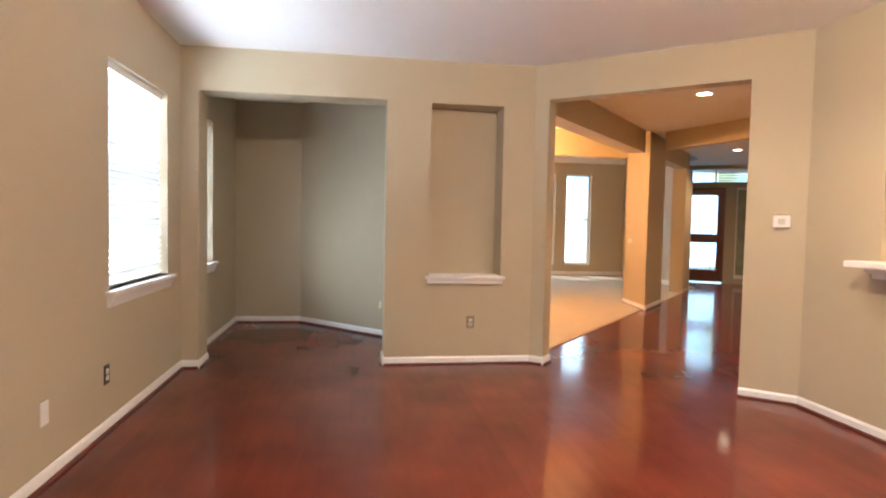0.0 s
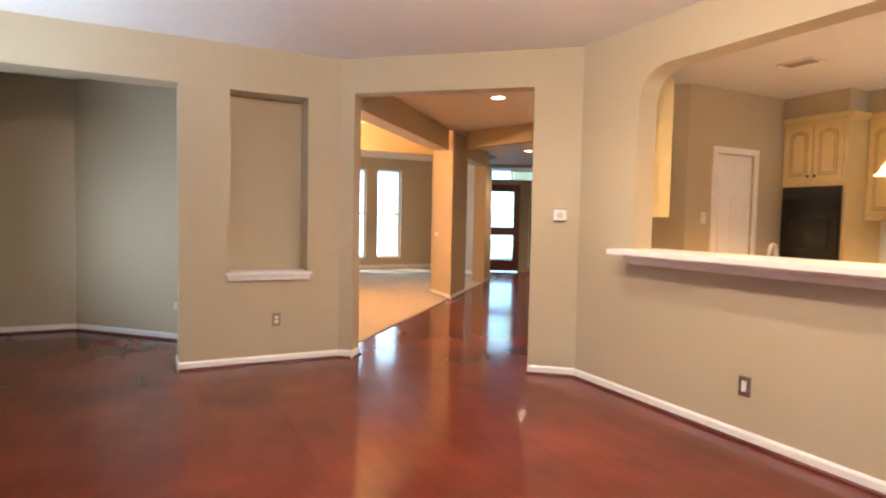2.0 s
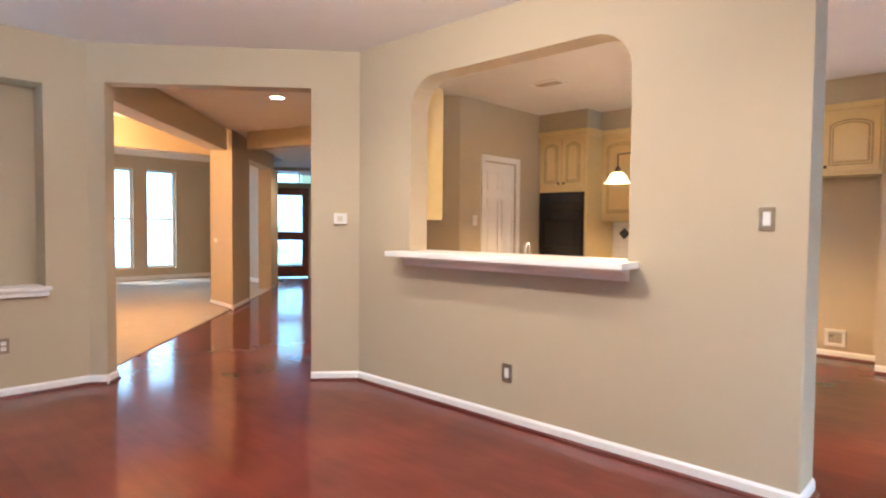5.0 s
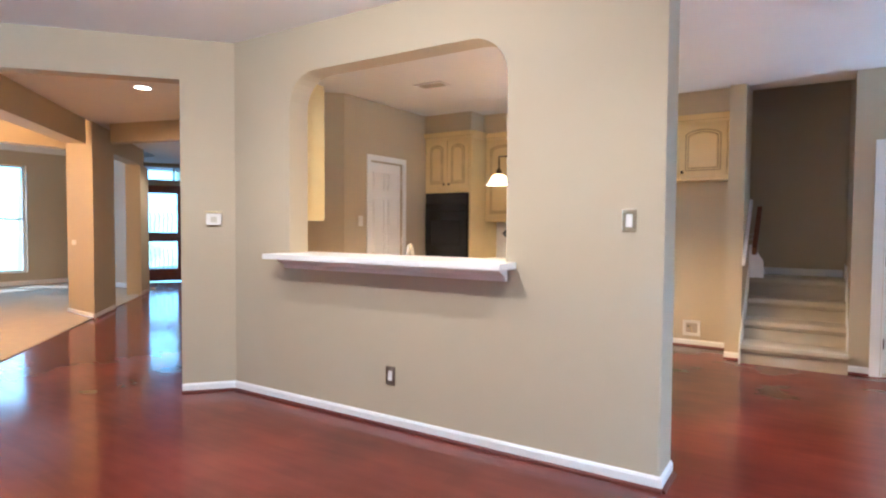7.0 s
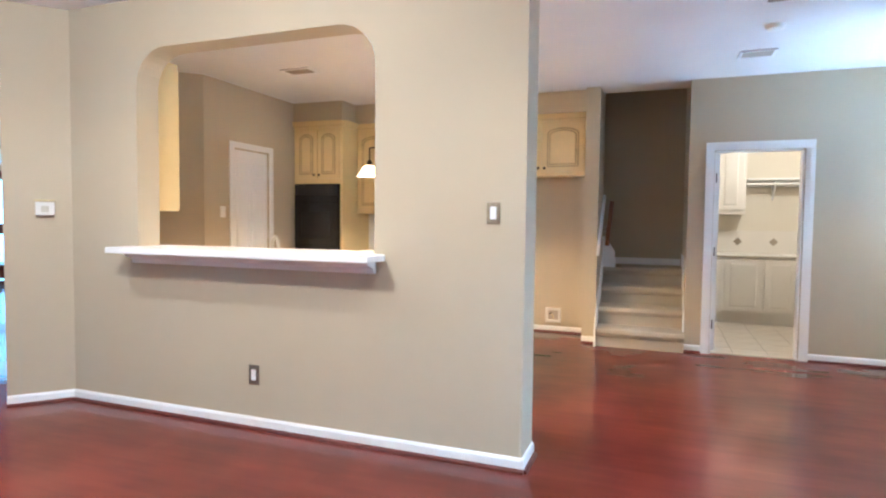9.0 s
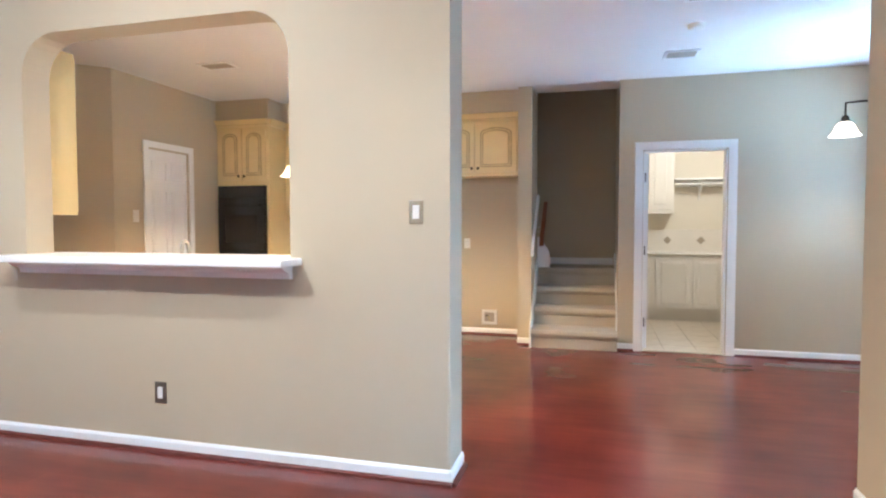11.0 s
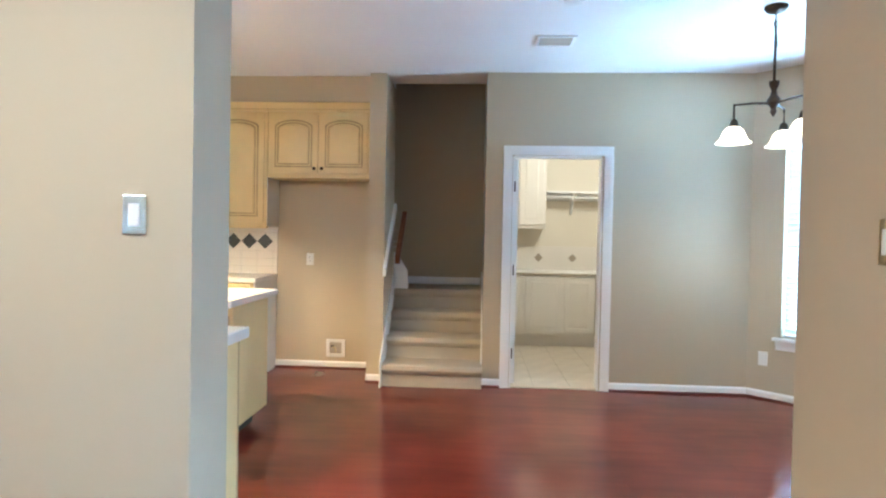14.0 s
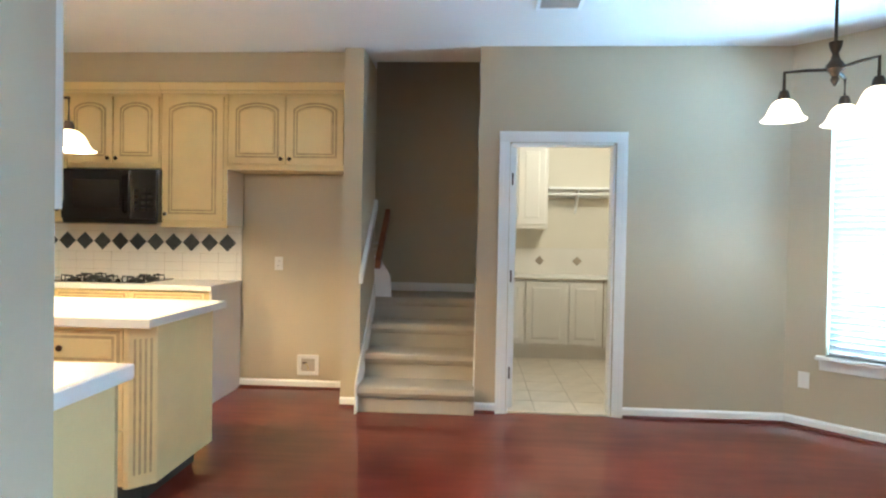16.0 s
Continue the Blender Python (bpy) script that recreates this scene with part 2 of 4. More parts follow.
def wall(name, p, q, t, z0, z1, holes=(), mat=None, label="tan painted wall", fillet=0.0, bullnose=0.0):
    """A wall whose room face runs from p to q; its thickness t lies to the left of that way. holes: (s0, s1, z0, z1)."""
    p, q = Vector(p), Vector(q)
    d = (q - p).normalized()
    nrm, length = Vector((-d.y, d.x)), (q - p).length
    ss = sorted({0.0, length, *[h[0] for h in holes], *[h[1] for h in holes]})
    zs = sorted({z0, z1, *[h[2] for h in holes], *[h[3] for h in holes]})
    ss, zs = [s for s in ss if 0 <= s <= length], [z for z in zs if z0 <= z <= z1]

    def full(i, j):
        if not (0 <= i < len(ss) - 1 and 0 <= j < len(zs) - 1):
            return False
        s, z = (ss[i] + ss[i + 1]) / 2, (zs[j] + zs[j + 1]) / 2
        return not any(h[0] < s < h[1] and h[2] < z < h[3] for h in holes)

    b = bmesh.new()
    cache = {}

    def vert(i, j, k):
        if (i, j, k) not in cache:
            c = p + d * ss[i] + nrm * (t * k)
            cache[i, j, k] = b.verts.new((c.x, c.y, zs[j]))
        return cache[i, j, k]

    for i in range(len(ss) - 1):
        for j in range(len(zs) - 1):
            if not full(i, j):
                continue
            for k in (0, 1):
                b.faces.new([vert(i, j, k), vert(i + 1, j, k), vert(i + 1, j + 1, k), vert(i, j + 1, k)])
            for (di, dj), (a, c) in (((-1, 0), ((i, j), (i, j + 1))), ((1, 0), ((i + 1, j), (i + 1, j + 1))), ((0, -1), ((i, j), (i + 1, j))), ((0, 1), ((i, j + 1), (i + 1, j + 1)))):
                if not full(i + di, j + dj):
                    b.faces.new([vert(*a, 0), vert(*c, 0), vert(*c, 1), vert(*a, 1)])
    if bullnose:
        tips = [p + d * length]
        ends = [e for e in b.edges if any(all((Vector((v.co.x, v.co.y)) - c).length < 0.001 for v in e.verts) for c in tips)]
        bmesh.ops.bevel(b, geom=ends, offset=bullnose, segments=4, affect="EDGES", profile=0.5)
    if fillet:
        h = holes[0]
        for sx, sign in ((h[0], 1), (h[1], -1)):
            pts = [(sx, h[3])]
            for k in range(9):
                a = math.pi / 2 * k / 8
                pts.append((sx + sign * fillet * (1 - math.sin(a)), h[3] - fillet * (1 - math.cos(a))))
            flat = [p + d * s for s, z in pts]
            merge(b, solid([(c.x, c.y, z) for c, (s, z) in zip(flat, pts)], (nrm.x * t, nrm.y * t, 0)))
    ob = link(name, b, mat or PAINT)
    return tagged(ob, label, "wall", kind="structure")


def baseboard(p, q, h=0.075):
    """White board with a small cherry shoe moulding, on the right of the way from p to q."""
    p, q = Vector(p), Vector(q)
    d = (q - p).normalized()
    n = Vector((d.y, -d.x))

    def strip(prof):
        return solid([(p.x + n.x * o, p.y + n.y * o, z) for o, z in prof], ((q - p).x, (q - p).y, 0))

    root = thing("baseboard", "white baseboard with a dark cherry shoe moulding", "baseboard", kind="structure")
    part("board", strip([(0.0, 0.0), (0.014, 0.0), (0.014, h - 0.015), (0.006, h), (0.0, h)]), TRIM, root)
    part("shoe_moulding", strip([(0.014, 0.0), (0.034, 0.0), (0.031, 0.012), (0.023, 0.019), (0.014, 0.021)]), SHOE, root, "dark cherry shoe moulding")


def structure(name, bm, mat, label, category):
    return tagged(link(name, bm, mat), label, category, kind="structure")


# ---- large structure ----
H = 2.73
structure("floor", slab([(-1.9, -4.1), (9.4, -4.1), (11.5, 9.5), (11.5, 15.0), (-1.9, 15.0)], -0.12, 0.0), FLOOR, "glossy dark cherry wood plank floor", "floor")
LINE0, LINE1 = Vector((1.55, 5.50)), Vector((6.95, 11.45))
structure("carpet", slab([LINE0, LINE1, (6.95, 14.1), (0.2, 14.1), (0.2, 6.85)], 0.0, 0.012), CARPET, "beige wall-to-wall carpet beside the wood floor", "carpet")
structure("ceiling", slab([(-1.85, -4.0), (6.83, -4.0), (6.83, 0.545), (7.05, 0.545), (7.05, 5.0), (11.4, 9.6), (11.4, 13.0), (8.5, 14.6), (7.2, 14.6), LINE1, LINE0, (-0.6, 7.7), (-1.85, 7.7)], H, H + 0.1), CEIL, "white textured ceiling", "ceiling")
structure("ceiling_dining", slab([(-1.0, 5.4), (9.0, 5.4), (9.0, 14.6), (-1.0, 14.6)], 2.98, 3.08), CEIL, "white tray ceiling of the carpeted rooms", "ceiling")

wall("wall_west", (-1.685, -1.3), (-1.685, 7.48), 0.18, 0, H, [(5.055, 6.155, 0.845, 2.245), (6.75, 7.62, 0.84, 2.27)])
wall("wall_south", (3.30, -1.3), (-1.685, -1.3), 0.16, 0, H, [(0.70, 1.73, 0.835, 2.28)])
wall("wall_niche", (-1.685, 5.20), (1.39, 5.20), 0.29, 0, H, [(0.145, 1.725, 0, 2.365), (2.121, 2.782, 0.81, 2.355)])
structure("niche_back", box(0.40, 1.13, 5.478, 5.50, 0.77, 2.39), PAINT, "tan painted back of the wall niche", "wall")
wall("wall_diagonal", (1.39, 5.20), (3.01, 3.79), 0.16, 0, H, [(0.135, 1.752, 0, 2.42)])
wall("wall_kitchen", (3.01, 3.79), (3.01, 0.55), 0.18, 0, H, [(0.615, 2.38, 1.09, 2.405)], fillet=0.24, bullnose=0.02)
structure("wall_kitchen_end", box(3.19, 3.26, 0.55, 0.64, 0, H), PAINT, "tan painted end of the kitchen wall", "wall")
wall("wall_alcove", (-1.685, 7.48), (-0.90, 7.48), 0.12, 0, H)
wall("wall_alcove_diagonal", (-0.90, 7.48), (1.08, 5.50), 0.12, 0, H)
wall("wall_breakfast_west", (3.30, -3.78), (3.30, -1.46), 0.16, 0, H)
wall("wall_breakfast_south", (5.245, -3.78), (3.14, -3.78), 0.14, 0, H)
wall("wall_bay", (6.445, -2.58), (5.245, -3.78), 0.14, 0, H, [(0.255, 1.305, 0.53, 2.21)])
wall("wall_laundry", (6.445, -0.335), (6.445, -2.58), 0.12, 0, H, [(0.235, 1.005, 0, 2.02)])
structure("wall_stair_side", box(6.565, 7.84, -0.455, -0.335, 0, 5.2), PAINT, "tan painted wall beside the stairs", "wall")
structure("wall_stair_back", box(7.70, 7.84, -0.335, 3.13, 0, 5.2), PAINT, "tan painted wall behind the stair landing", "wall")
structure("wall_stub", box(6.475, 6.955, 0.545, 0.69, 0, H), PAINT, "tan painted wall between fridge bay and stairs", "wall")
structure("wall_kitchen_back", box(6.955, 7.055, 0.545, 4.34, 0, H), PAINT, "tan painted kitchen back wall", "wall")
# unseen closure of the upper stairwell, added to block light and keep it dark
structure("stairwell_block_front", box(6.83, 6.93, -0.335, 3.13, H + 0.1, 5.2), PAINT, "unseen tan wall closing the stairwell to keep it dark", "wall")
structure("stairwell_block_north", box(7.055, 7.70, 3.03, 3.13, 0, 5.2), PAINT, "unseen tan wall closing the stairwell to keep it dark", "wall")
structure("stairwell_block_lid", box(6.73, 7.94, -0.47, 3.23, 5.2, 5.3), CEIL, "unseen white lid closing the stairwell to keep it dark", "ceiling")
wall("wall_pantry", (4.74, 4.22), (6.955, 4.22), 0.12, 0, H, [(0.445, 1.015, 0, 2.05)])
wall("wall_pantry_angle", (4.30, 4.66), (4.74, 4.22), 0.12, 0, H)
wall("wall_kitchen_north", (3.50, 4.66), (4.30, 4.66), 0.12, 0, H)
wall("wall_hall", (9.6, 11.3), (2.84, 4.12), 0.12, 0, H)
structure("pantry_back", box(4.8, 6.3, 4.84, 4.92, 0, H), PAINT, "tan painted pantry wall", "wall")
structure("soffit_oven", box(6.26, 6.955, 3.53, 4.22, 2.50, H), PAINT, "tan painted soffit over the oven cabinet", "soffit")
structure("soffit_uppers", box(6.58, 6.955, 1.66, 3.53, 2.50, H), PAINT, "tan painted soffit over the upper cabinets", "soffit")
structure("soffit_fridge", box(6.58, 6.955, 0.69, 1.66, 2.50, H), PAINT, "tan painted soffit over the fridge bay", "soffit")

# laundry shell
structure("wall_laundry_back", box(8.995, 9.095, -2.49, -0.335, 0, 2.6), WPAINT, "white wall behind the laundry counter", "wall")
structure("wall_laundry_right", box(6.565, 8.995, -2.49, -2.39, 0, 2.6), PAINT, "tan painted laundry wall", "wall")
structure("wall_laundry_left", box(7.84, 8.995, -0.53, -0.43, 0, 2.6), WPAINT, "white painted laundry wall", "wall")
structure("ceiling_laundry", box(6.565, 9.095, -2.49, -0.455, 2.6, 2.66), CEIL, "white laundry ceiling", "ceiling")

# carpeted rooms, hall and entry
hall_d = (LINE1 - LINE0).normalized()
hall_n = Vector((-hall_d.y, hall_d.x))


def hall_pt(s, o=0.0):
    return LINE0 + hall_d * s + hall_n * o


structure("hall_beam", slab([hall_pt(-0.1), hall_pt(3.75), hall_pt(3.75, 0.25), hall_pt(-0.1, 0.25)], 2.40, 2.98), PAINT, "tan painted header between hall and dining room", "beam")
structure("hall_column", slab([(4.17, 8.32), (4.82, 9.04), (4.95, 9.25), (4.26, 9.25)], 0, 2.98), PAINT, "tan painted column between hall and dining room", "column")
structure("hall_beam_front", slab([hall_pt(4.35), hall_pt(7.0), hall_pt(7.0, 0.22), hall_pt(4.35, 0.22)], 2.42, 2.98), PAINT, "tan painted header over the front room opening", "beam")
structure("hall_wall_end", slab([hall_pt(6.75), hall_pt(7.4), hall_pt(7.4, 0.25), hall_pt(6.75, 0.25)], 0, 2.42), PAINT, "tan painted wall end by the entry", "wall")
structure("dining_header", box(0.2, 4.30, 9.25, 9.50, 2.43, 2.98), PAINT, "tan painted header between dining and front room", "beam")
structure("foyer_header", slab([(4.43, 8.35), (4.90, 6.6), (5.05, 6.64), (4.58, 8.55)], 2.47, H), PAINT, "tan painted header across the hall", "beam")
wall("wall_front", (0.2, 14.0), (6.5, 14.0), 0.16, 0, 2.98, [(3.70, 4.49, 0.29, 2.54), (4.78, 5.43, 0.29, 2.54)])
wall("wall_front_side", (6.5, 14.0), (6.5, 11.3), 0.12, 0, 2.98)
wall("wall_dining_west", (0.2, 6.60), (0.2, 14.0), 0.12, 0, 2.98)
ENTRY0, ENTRY_D = Vector((7.12, 13.06)), Vector((0.853, -0.522))
wall("wall_entry", ENTRY0, ENTRY0 + ENTRY_D * 3.6, 0.16, 0, H, [(0.005, 1.29, 0, 2.22), (0.10, 1.80, 2.33, 2.66), (1.52, 1.80, 0.12, 2.22)])
structure("wall_entry_side", slab([(6.62, 11.3), (7.12, 13.06), (7.02, 13.16), (6.5, 11.4)], 0, H), PAINT, "tan painted entry wall", "wall")

# baseboards
DIAG = Vector((0.7543, -0.6565))
jamb_a, jamb_b = Vector((1.39, 5.20)) + DIAG * 0.135, Vector((1.39, 5.20)) + DIAG * 1.752
for p, q in (((-1.685, -1.3), (-1.685, 5.20)), ((-1.685, 5.20), (-1.54, 5.20)), ((-1.54, 5.20), (-1.54, 5.49)), ((-1.685, 5.49), (-1.685, 7.48)), ((-1.685, 7.48), (-0.90, 7.48)), ((-0.90, 7.48), (1.08, 5.50)),
             ((0.04, 5.49), (0.04, 5.20)), ((0.04, 5.20), (1.39, 5.20)), ((1.39, 5.20), jamb_a), (jamb_a, jamb_a + Vector((0.105, 0.121))), (jamb_b, (3.01, 3.79)), ((3.01, 3.79), (3.01, 0.535)), ((2.995, 0.55), (3.26, 0.55)),
             ((3.30, -1.3), (-1.685, -1.3)), ((6.445, -0.335), (6.445, -0.488)), ((6.445, -1.425), (6.445, -2.58)), ((6.445, -2.58), (5.245, -3.78)), ((5.245, -3.78), (3.30, -3.78)), ((3.30, -3.78), (3.30, -1.3)),
             ((6.955, 1.68), (6.955, 0.69)), ((6.475, 0.69), (6.475, 0.545)), ((4.74, 4.22), (5.11, 4.22)), ((4.17, 8.32), (4.82, 9.04)), ((4.26, 9.25), (4.17, 8.32))):
    baseboard(p, q)
baseboard((0.2, 14.0), (6.5, 14.0), 0.12)
baseboard((6.5, 14.0), (6.5, 11.4), 0.12)
baseboard(hall_pt(7.4), hall_pt(6.75))
baseboard(ENTRY0 + ENTRY_D * 1.85, ENTRY0 + ENTRY_D * 3.5)

# backdrop of daylight outside
structure("backdrop", box(-4, 14, 19.0, 19.1, -1.0, 7.0), OUTSIDE, "bright daylight and blurred foliage outside", "backdrop")

# ---- windows ----


def window(name, p, d, w, z0, z1, depth, label, slats=True, sill=True, watts=None, shut=-40):
    """A window in a wall opening: p is the opening's start on the room face, d the way along the wall; the outside lies to the left of d."""
    d = Vector(d).normalized()
    m = Matrix(((d.x, -d.y, 0, p[0]), (d.y, d.x, 0, p[1]), (0, 0, 1, 0), (0, 0, 0, 1)))
    root = thing(name, label, "window", m=m, kind="structure")
    f, y0, y1 = 0.045, depth * 0.62, depth * 0.95
    frame_bm = box(0, w, y0, y1, z0, z0 + f)
    for args in ((0, w, y0, y1, z1 - f, z1), (0, f, y0, y1, z0 + f, z1 - f), (w - f, w, y0, y1, z0 + f, z1 - f)):
        box(*args, bm=frame_bm)
    part("window_frame", frame_bm, TRIM, root, "white vinyl window frame")
    zm = z0 + (z1 - z0) * 0.5
    part("meeting_rail", box(f, w - f, y0 + 0.004, y1 - 0.004, zm - 0.022, zm + 0.022, 0.003), TRIM, root)
    for a, b in ((z0 + f, zm - 0.022), (zm + 0.022, z1 - f)):
        pane = part("pane", box(f, w - f, (y0 + y1) / 2 - 0.002, (y0 + y1) / 2 + 0.002, a, b), GLASS, root)
        pane.visible_shadow = False
    if sill:
        part("window_sill", box(-0.05, w + 0.05, -0.055, y0, z0 - 0.026, z0, 0.005), TRIM, root, "white wooden stool")
        part("apron", solid([(-0.03, 0, z0 - 0.1), (-0.03, -0.014, z0 - 0.1), (-0.03, -0.022, z0 - 0.07), (-0.03, -0.036, z0 - 0.03), (-0.03, -0.036, z0 - 0.026), (-0.03, 0, z0 - 0.026)], (w + 0.06, 0, 0)), TRIM, root, "white moulded apron")
    if slats:
        yb = y0 * 0.55
        part("head_rail", box(0.006, w - 0.006, yb - 0.025, yb + 0.025, z1 - 0.05, z1 - 0.002, 0.003), TRIM, root)
        me, a = None, radians(shut)
        z = z1 - 0.075
        while z > z0 + 0.05:
            if me is None:
                pts = []
                for k in range(5):
                    u = (k / 4 - 0.5) * 0.05
                    c = 0.004 * (1 - (2 * k / 4 - 1) ** 2)
                    pts.append((0.012, u * math.cos(a) - c * math.sin(a), u * math.sin(a) + c * math.cos(a)))
                pts += [(x, y - 0.0022 * -math.sin(a), q - 0.0022 * math.cos(a)) for x, y, q in reversed(pts)]
                ob = part("slat", solid(pts, (w - 0.024, 0, 0)), SLAT, root)
                me = ob.data
            else:
                ob = new("slat", me)
                ob.parent = root
            ob.location = (0, yb, z)
            z -= 0.043
        part("bottom_rail", box(0.012, w - 0.012, yb - 0.022, yb + 0.022, z0 + 0.008, z0 + 0.026, 0.003), TRIM, root)
        for s in (0.18, 0.82):
            part("cord", rod([(w * s, yb, z0 + 0.02), (w * s, yb, z1 - 0.05)], 0.0015, 5), TRIM, root)
    if watts:
        lm = m @ Matrix.Translation((w / 2, depth + 0.12, (z0 + z1) / 2)) @ Matrix.Rotation(radians(-90), 4, "X")
        lamp_area(lm, w, z1 - z0, watts, DAY)
    return root


window("window_1", (-1.685, 3.755), (0, 1), 1.10, 0.845, 2.245, 0.18, "white window with closed horizontal blinds in the tan wall", watts=WINDOW_W * 0.85, shut=-58)
window("window_2", (-1.685, 5.45), (0, 1), 0.87, 0.84, 2.27, 0.18, "white window with horizontal blinds in the alcove", watts=WINDOW_W * 0.28, shut=30)
window("window_3", (2.60, -1.3), (-1, 0), 1.03, 0.835, 2.28, 0.16, "white window with horizontal blinds beside the light switch", watts=WINDOW_W * 1.0, shut=58)
bay_d = Vector((-1, -1)).normalized()
bay_p = Vector((6.445, -2.58)) + bay_d * 0.255
window("window_4", bay_p, bay_d, 1.05, 0.53, 2.21, 0.14, "white breakfast bay window with horizontal blinds", watts=WINDOW_W * 2.5, shut=-56)
window("window_5", (3.90, 14.0), (1, 0), 0.79, 0.29, 2.54, 0.16, "tall front room window in a white frame", slats=False, sill=False)
window("window_6", (4.98, 14.0), (1, 0), 0.65, 0.29, 2.54, 0.16, "tall front room window in a white frame", slats=False, sill=False)
lamp_area(look((4.7, 14.3, 1.4), (4.2, 9, 0.9)), 1.7, 2.1, 22, DAY)

# ---- lamps of the place and an added fill dome ----


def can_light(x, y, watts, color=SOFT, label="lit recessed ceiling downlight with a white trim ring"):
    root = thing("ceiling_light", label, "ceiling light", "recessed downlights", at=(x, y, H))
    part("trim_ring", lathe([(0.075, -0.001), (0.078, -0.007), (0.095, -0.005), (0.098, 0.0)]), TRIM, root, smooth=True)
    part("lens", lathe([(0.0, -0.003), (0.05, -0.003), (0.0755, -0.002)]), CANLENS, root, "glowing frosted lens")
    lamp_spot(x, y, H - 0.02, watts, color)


can_light(3.46, 5.84, CAN_W, (1.0, 0.74, 0.46))
can_light(6.70, 9.88, CAN_W * 1.8, (1.0, 0.74, 0.46))
# unseen dome, added as the living room's main fill light
dome = thing("ceiling_light", "added fill light shaped as a white glass dome with bronze ring", "ceiling light", at=(1.1, 1.9, H))
part("ring", lathe([(0.19, -0.0005), (0.19, -0.02), (0.17, -0.025), (0.165, -0.0005)], 32), BRONZE, dome, smooth=True)
part("glass_dome", lathe([(0.165, -0.02), (0.15, -0.06), (0.11, -0.09), (0.05, -0.107), (0.0, -0.11)], 32), SHADE, dome, "glowing opal glass dome", smooth=True)
lamp_point(1.1, 1.9, 2.50, CAN_W * 1.7, SOFT, 0.07)
can_light(1.75, 0.45, CAN_W * 1.1)
can_light(1.75, 3.05, CAN_W * 1.1)
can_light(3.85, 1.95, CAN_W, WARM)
lamp_point(2.05, 8.4, 2.2, DINING_W, (1.0, 0.52, 0.20), 0.15)
lamp_point(7.55, -1.5, 2.45, LAUNDRY_W, (1.0, 0.80, 0.56), 0.15)

# ---- cabinets ----


def arch_outline(y0, y1, z0, z1, rise, steps=14):
    """Outline in y and z of a panel whose top is an arch with flat shoulders."""
    pts = [(y0, z0), (y1, z0)]
    if rise <= 0:
        return pts + [(y1, z1), (y0, z1)]
    w = y1 - y0
    pts.append((y1, z1 - rise))
    for k in range(steps + 1):
        u = 1 - k / steps
        y = y0 + w * (0.07 + 0.86 * u)
        pts.append((y, z1 - rise + rise * math.sin(math.pi * (0.12 + 0.76 * u)) ** 0.8 if 0 < k < steps else z1 - rise * 0.62))
    pts.append((y0, z1 - rise))
    return pts


def raised_door(parent, x, y0, y1, z0, z1, rise=0.05, knob=None, mat=None, line=None, name="door", rail=0.062):
    """A cabinet door that faces -x, with a glazed groove and a raised panel."""
    mat = mat or CREAM
    door = part(name, box(x - 0.02, x, y0, y1, z0, z1, 0.004), mat, parent)
    r = min(rail, (y1 - y0) * 0.22, (z1 - z0) * 0.28)
    rise = min(rise, (z1 - z0) * 0.2)
    outer = arch_outline(y0 + r, y1 - r, z0 + r, z1 - r * 0.9, rise)
    cy, cz = (y0 + y1) / 2, (z0 + z1) / 2

    def inset(pts, k):
        sy, sz = 1 - 2 * k / (y1 - y0 - 2 * r), 1 - 2 * k / (z1 - z0 - 1.9 * r)
        return [(cy + (y - cy) * sy, cz + (z - cz) * sz) for y, z in pts]

    if line:
        part("moulding", solid([(x - 0.0205, y, z) for y, z in inset(outer, -0.011)], (-0.003, 0, 0)), line, door, "brown glazed moulding line")
        part("inner_field", solid([(x - 0.0236, y, z) for y, z in inset(outer, 0.004)], (-0.002, 0, 0)), mat, door)
        part("groove", solid([(x - 0.0257, y, z) for y, z in inset(outer, 0.013)], (-0.001, 0, 0)), line, door, "brown glazed groove")
    base = inset(outer, 0.025 if line else 0.004)
    top = inset(outer, 0.036 if line else 0.02)
    b = bmesh.new()
    xa, xb = x - (0.0262 if line else 0.0205), x - (0.031 if line else 0.026)
    lo, hi = [b.verts.new((xa, y, z)) for y, z in base], [b.verts.new((xb, y, z)) for y, z in top]
    for i in range(len(lo)):
        b.faces.new((lo[i], lo[(i + 1) % len(lo)], hi[(i + 1) % len(hi)], hi[i]))
    b.faces.new(hi)
    b.faces.new(lo[::-1])
    part("panel", b, mat, door)
    if knob:
        k = lathe([(0.0, 0.0), (0.006, 0.0), (0.006, 0.012), (0.014, 0.018), (0.016, 0.024), (0.012, 0.03), (0.0, 0.032)], 14)
        bmesh.ops.rotate(k, verts=k.verts, matrix=Matrix.Rotation(radians(-90), 3, "Y"))
        bmesh.ops.translate(k, verts=k.verts, vec=(x - 0.02, knob[0], knob[1]))
        part("knob", k, BRONZE, door, "dark bronze knob", smooth=True)
    return door


def crown(x, y0, y1, z, parent, h=0.075, ends=()):
    prof = [(0.0, 0), (-0.012, 0), (-0.016, h * 0.25), (-0.03, h * 0.5), (-0.042, h * 0.8), (-0.055, h), (0.0, h)]
    part("crown_moulding", solid([(x + o, y0, z + q) for o, q in prof], (0, y1 - y0, 0)), CREAM, parent, "cream crown moulding")
    part("crown_line", box(x - 0.0195, x - 0.0165, y0, y1, z + h * 0.26, z + h * 0.31), GLAZE, parent, "brown glaze line")


UP = "cream kitchen upper cabinets"
FX = 6.63
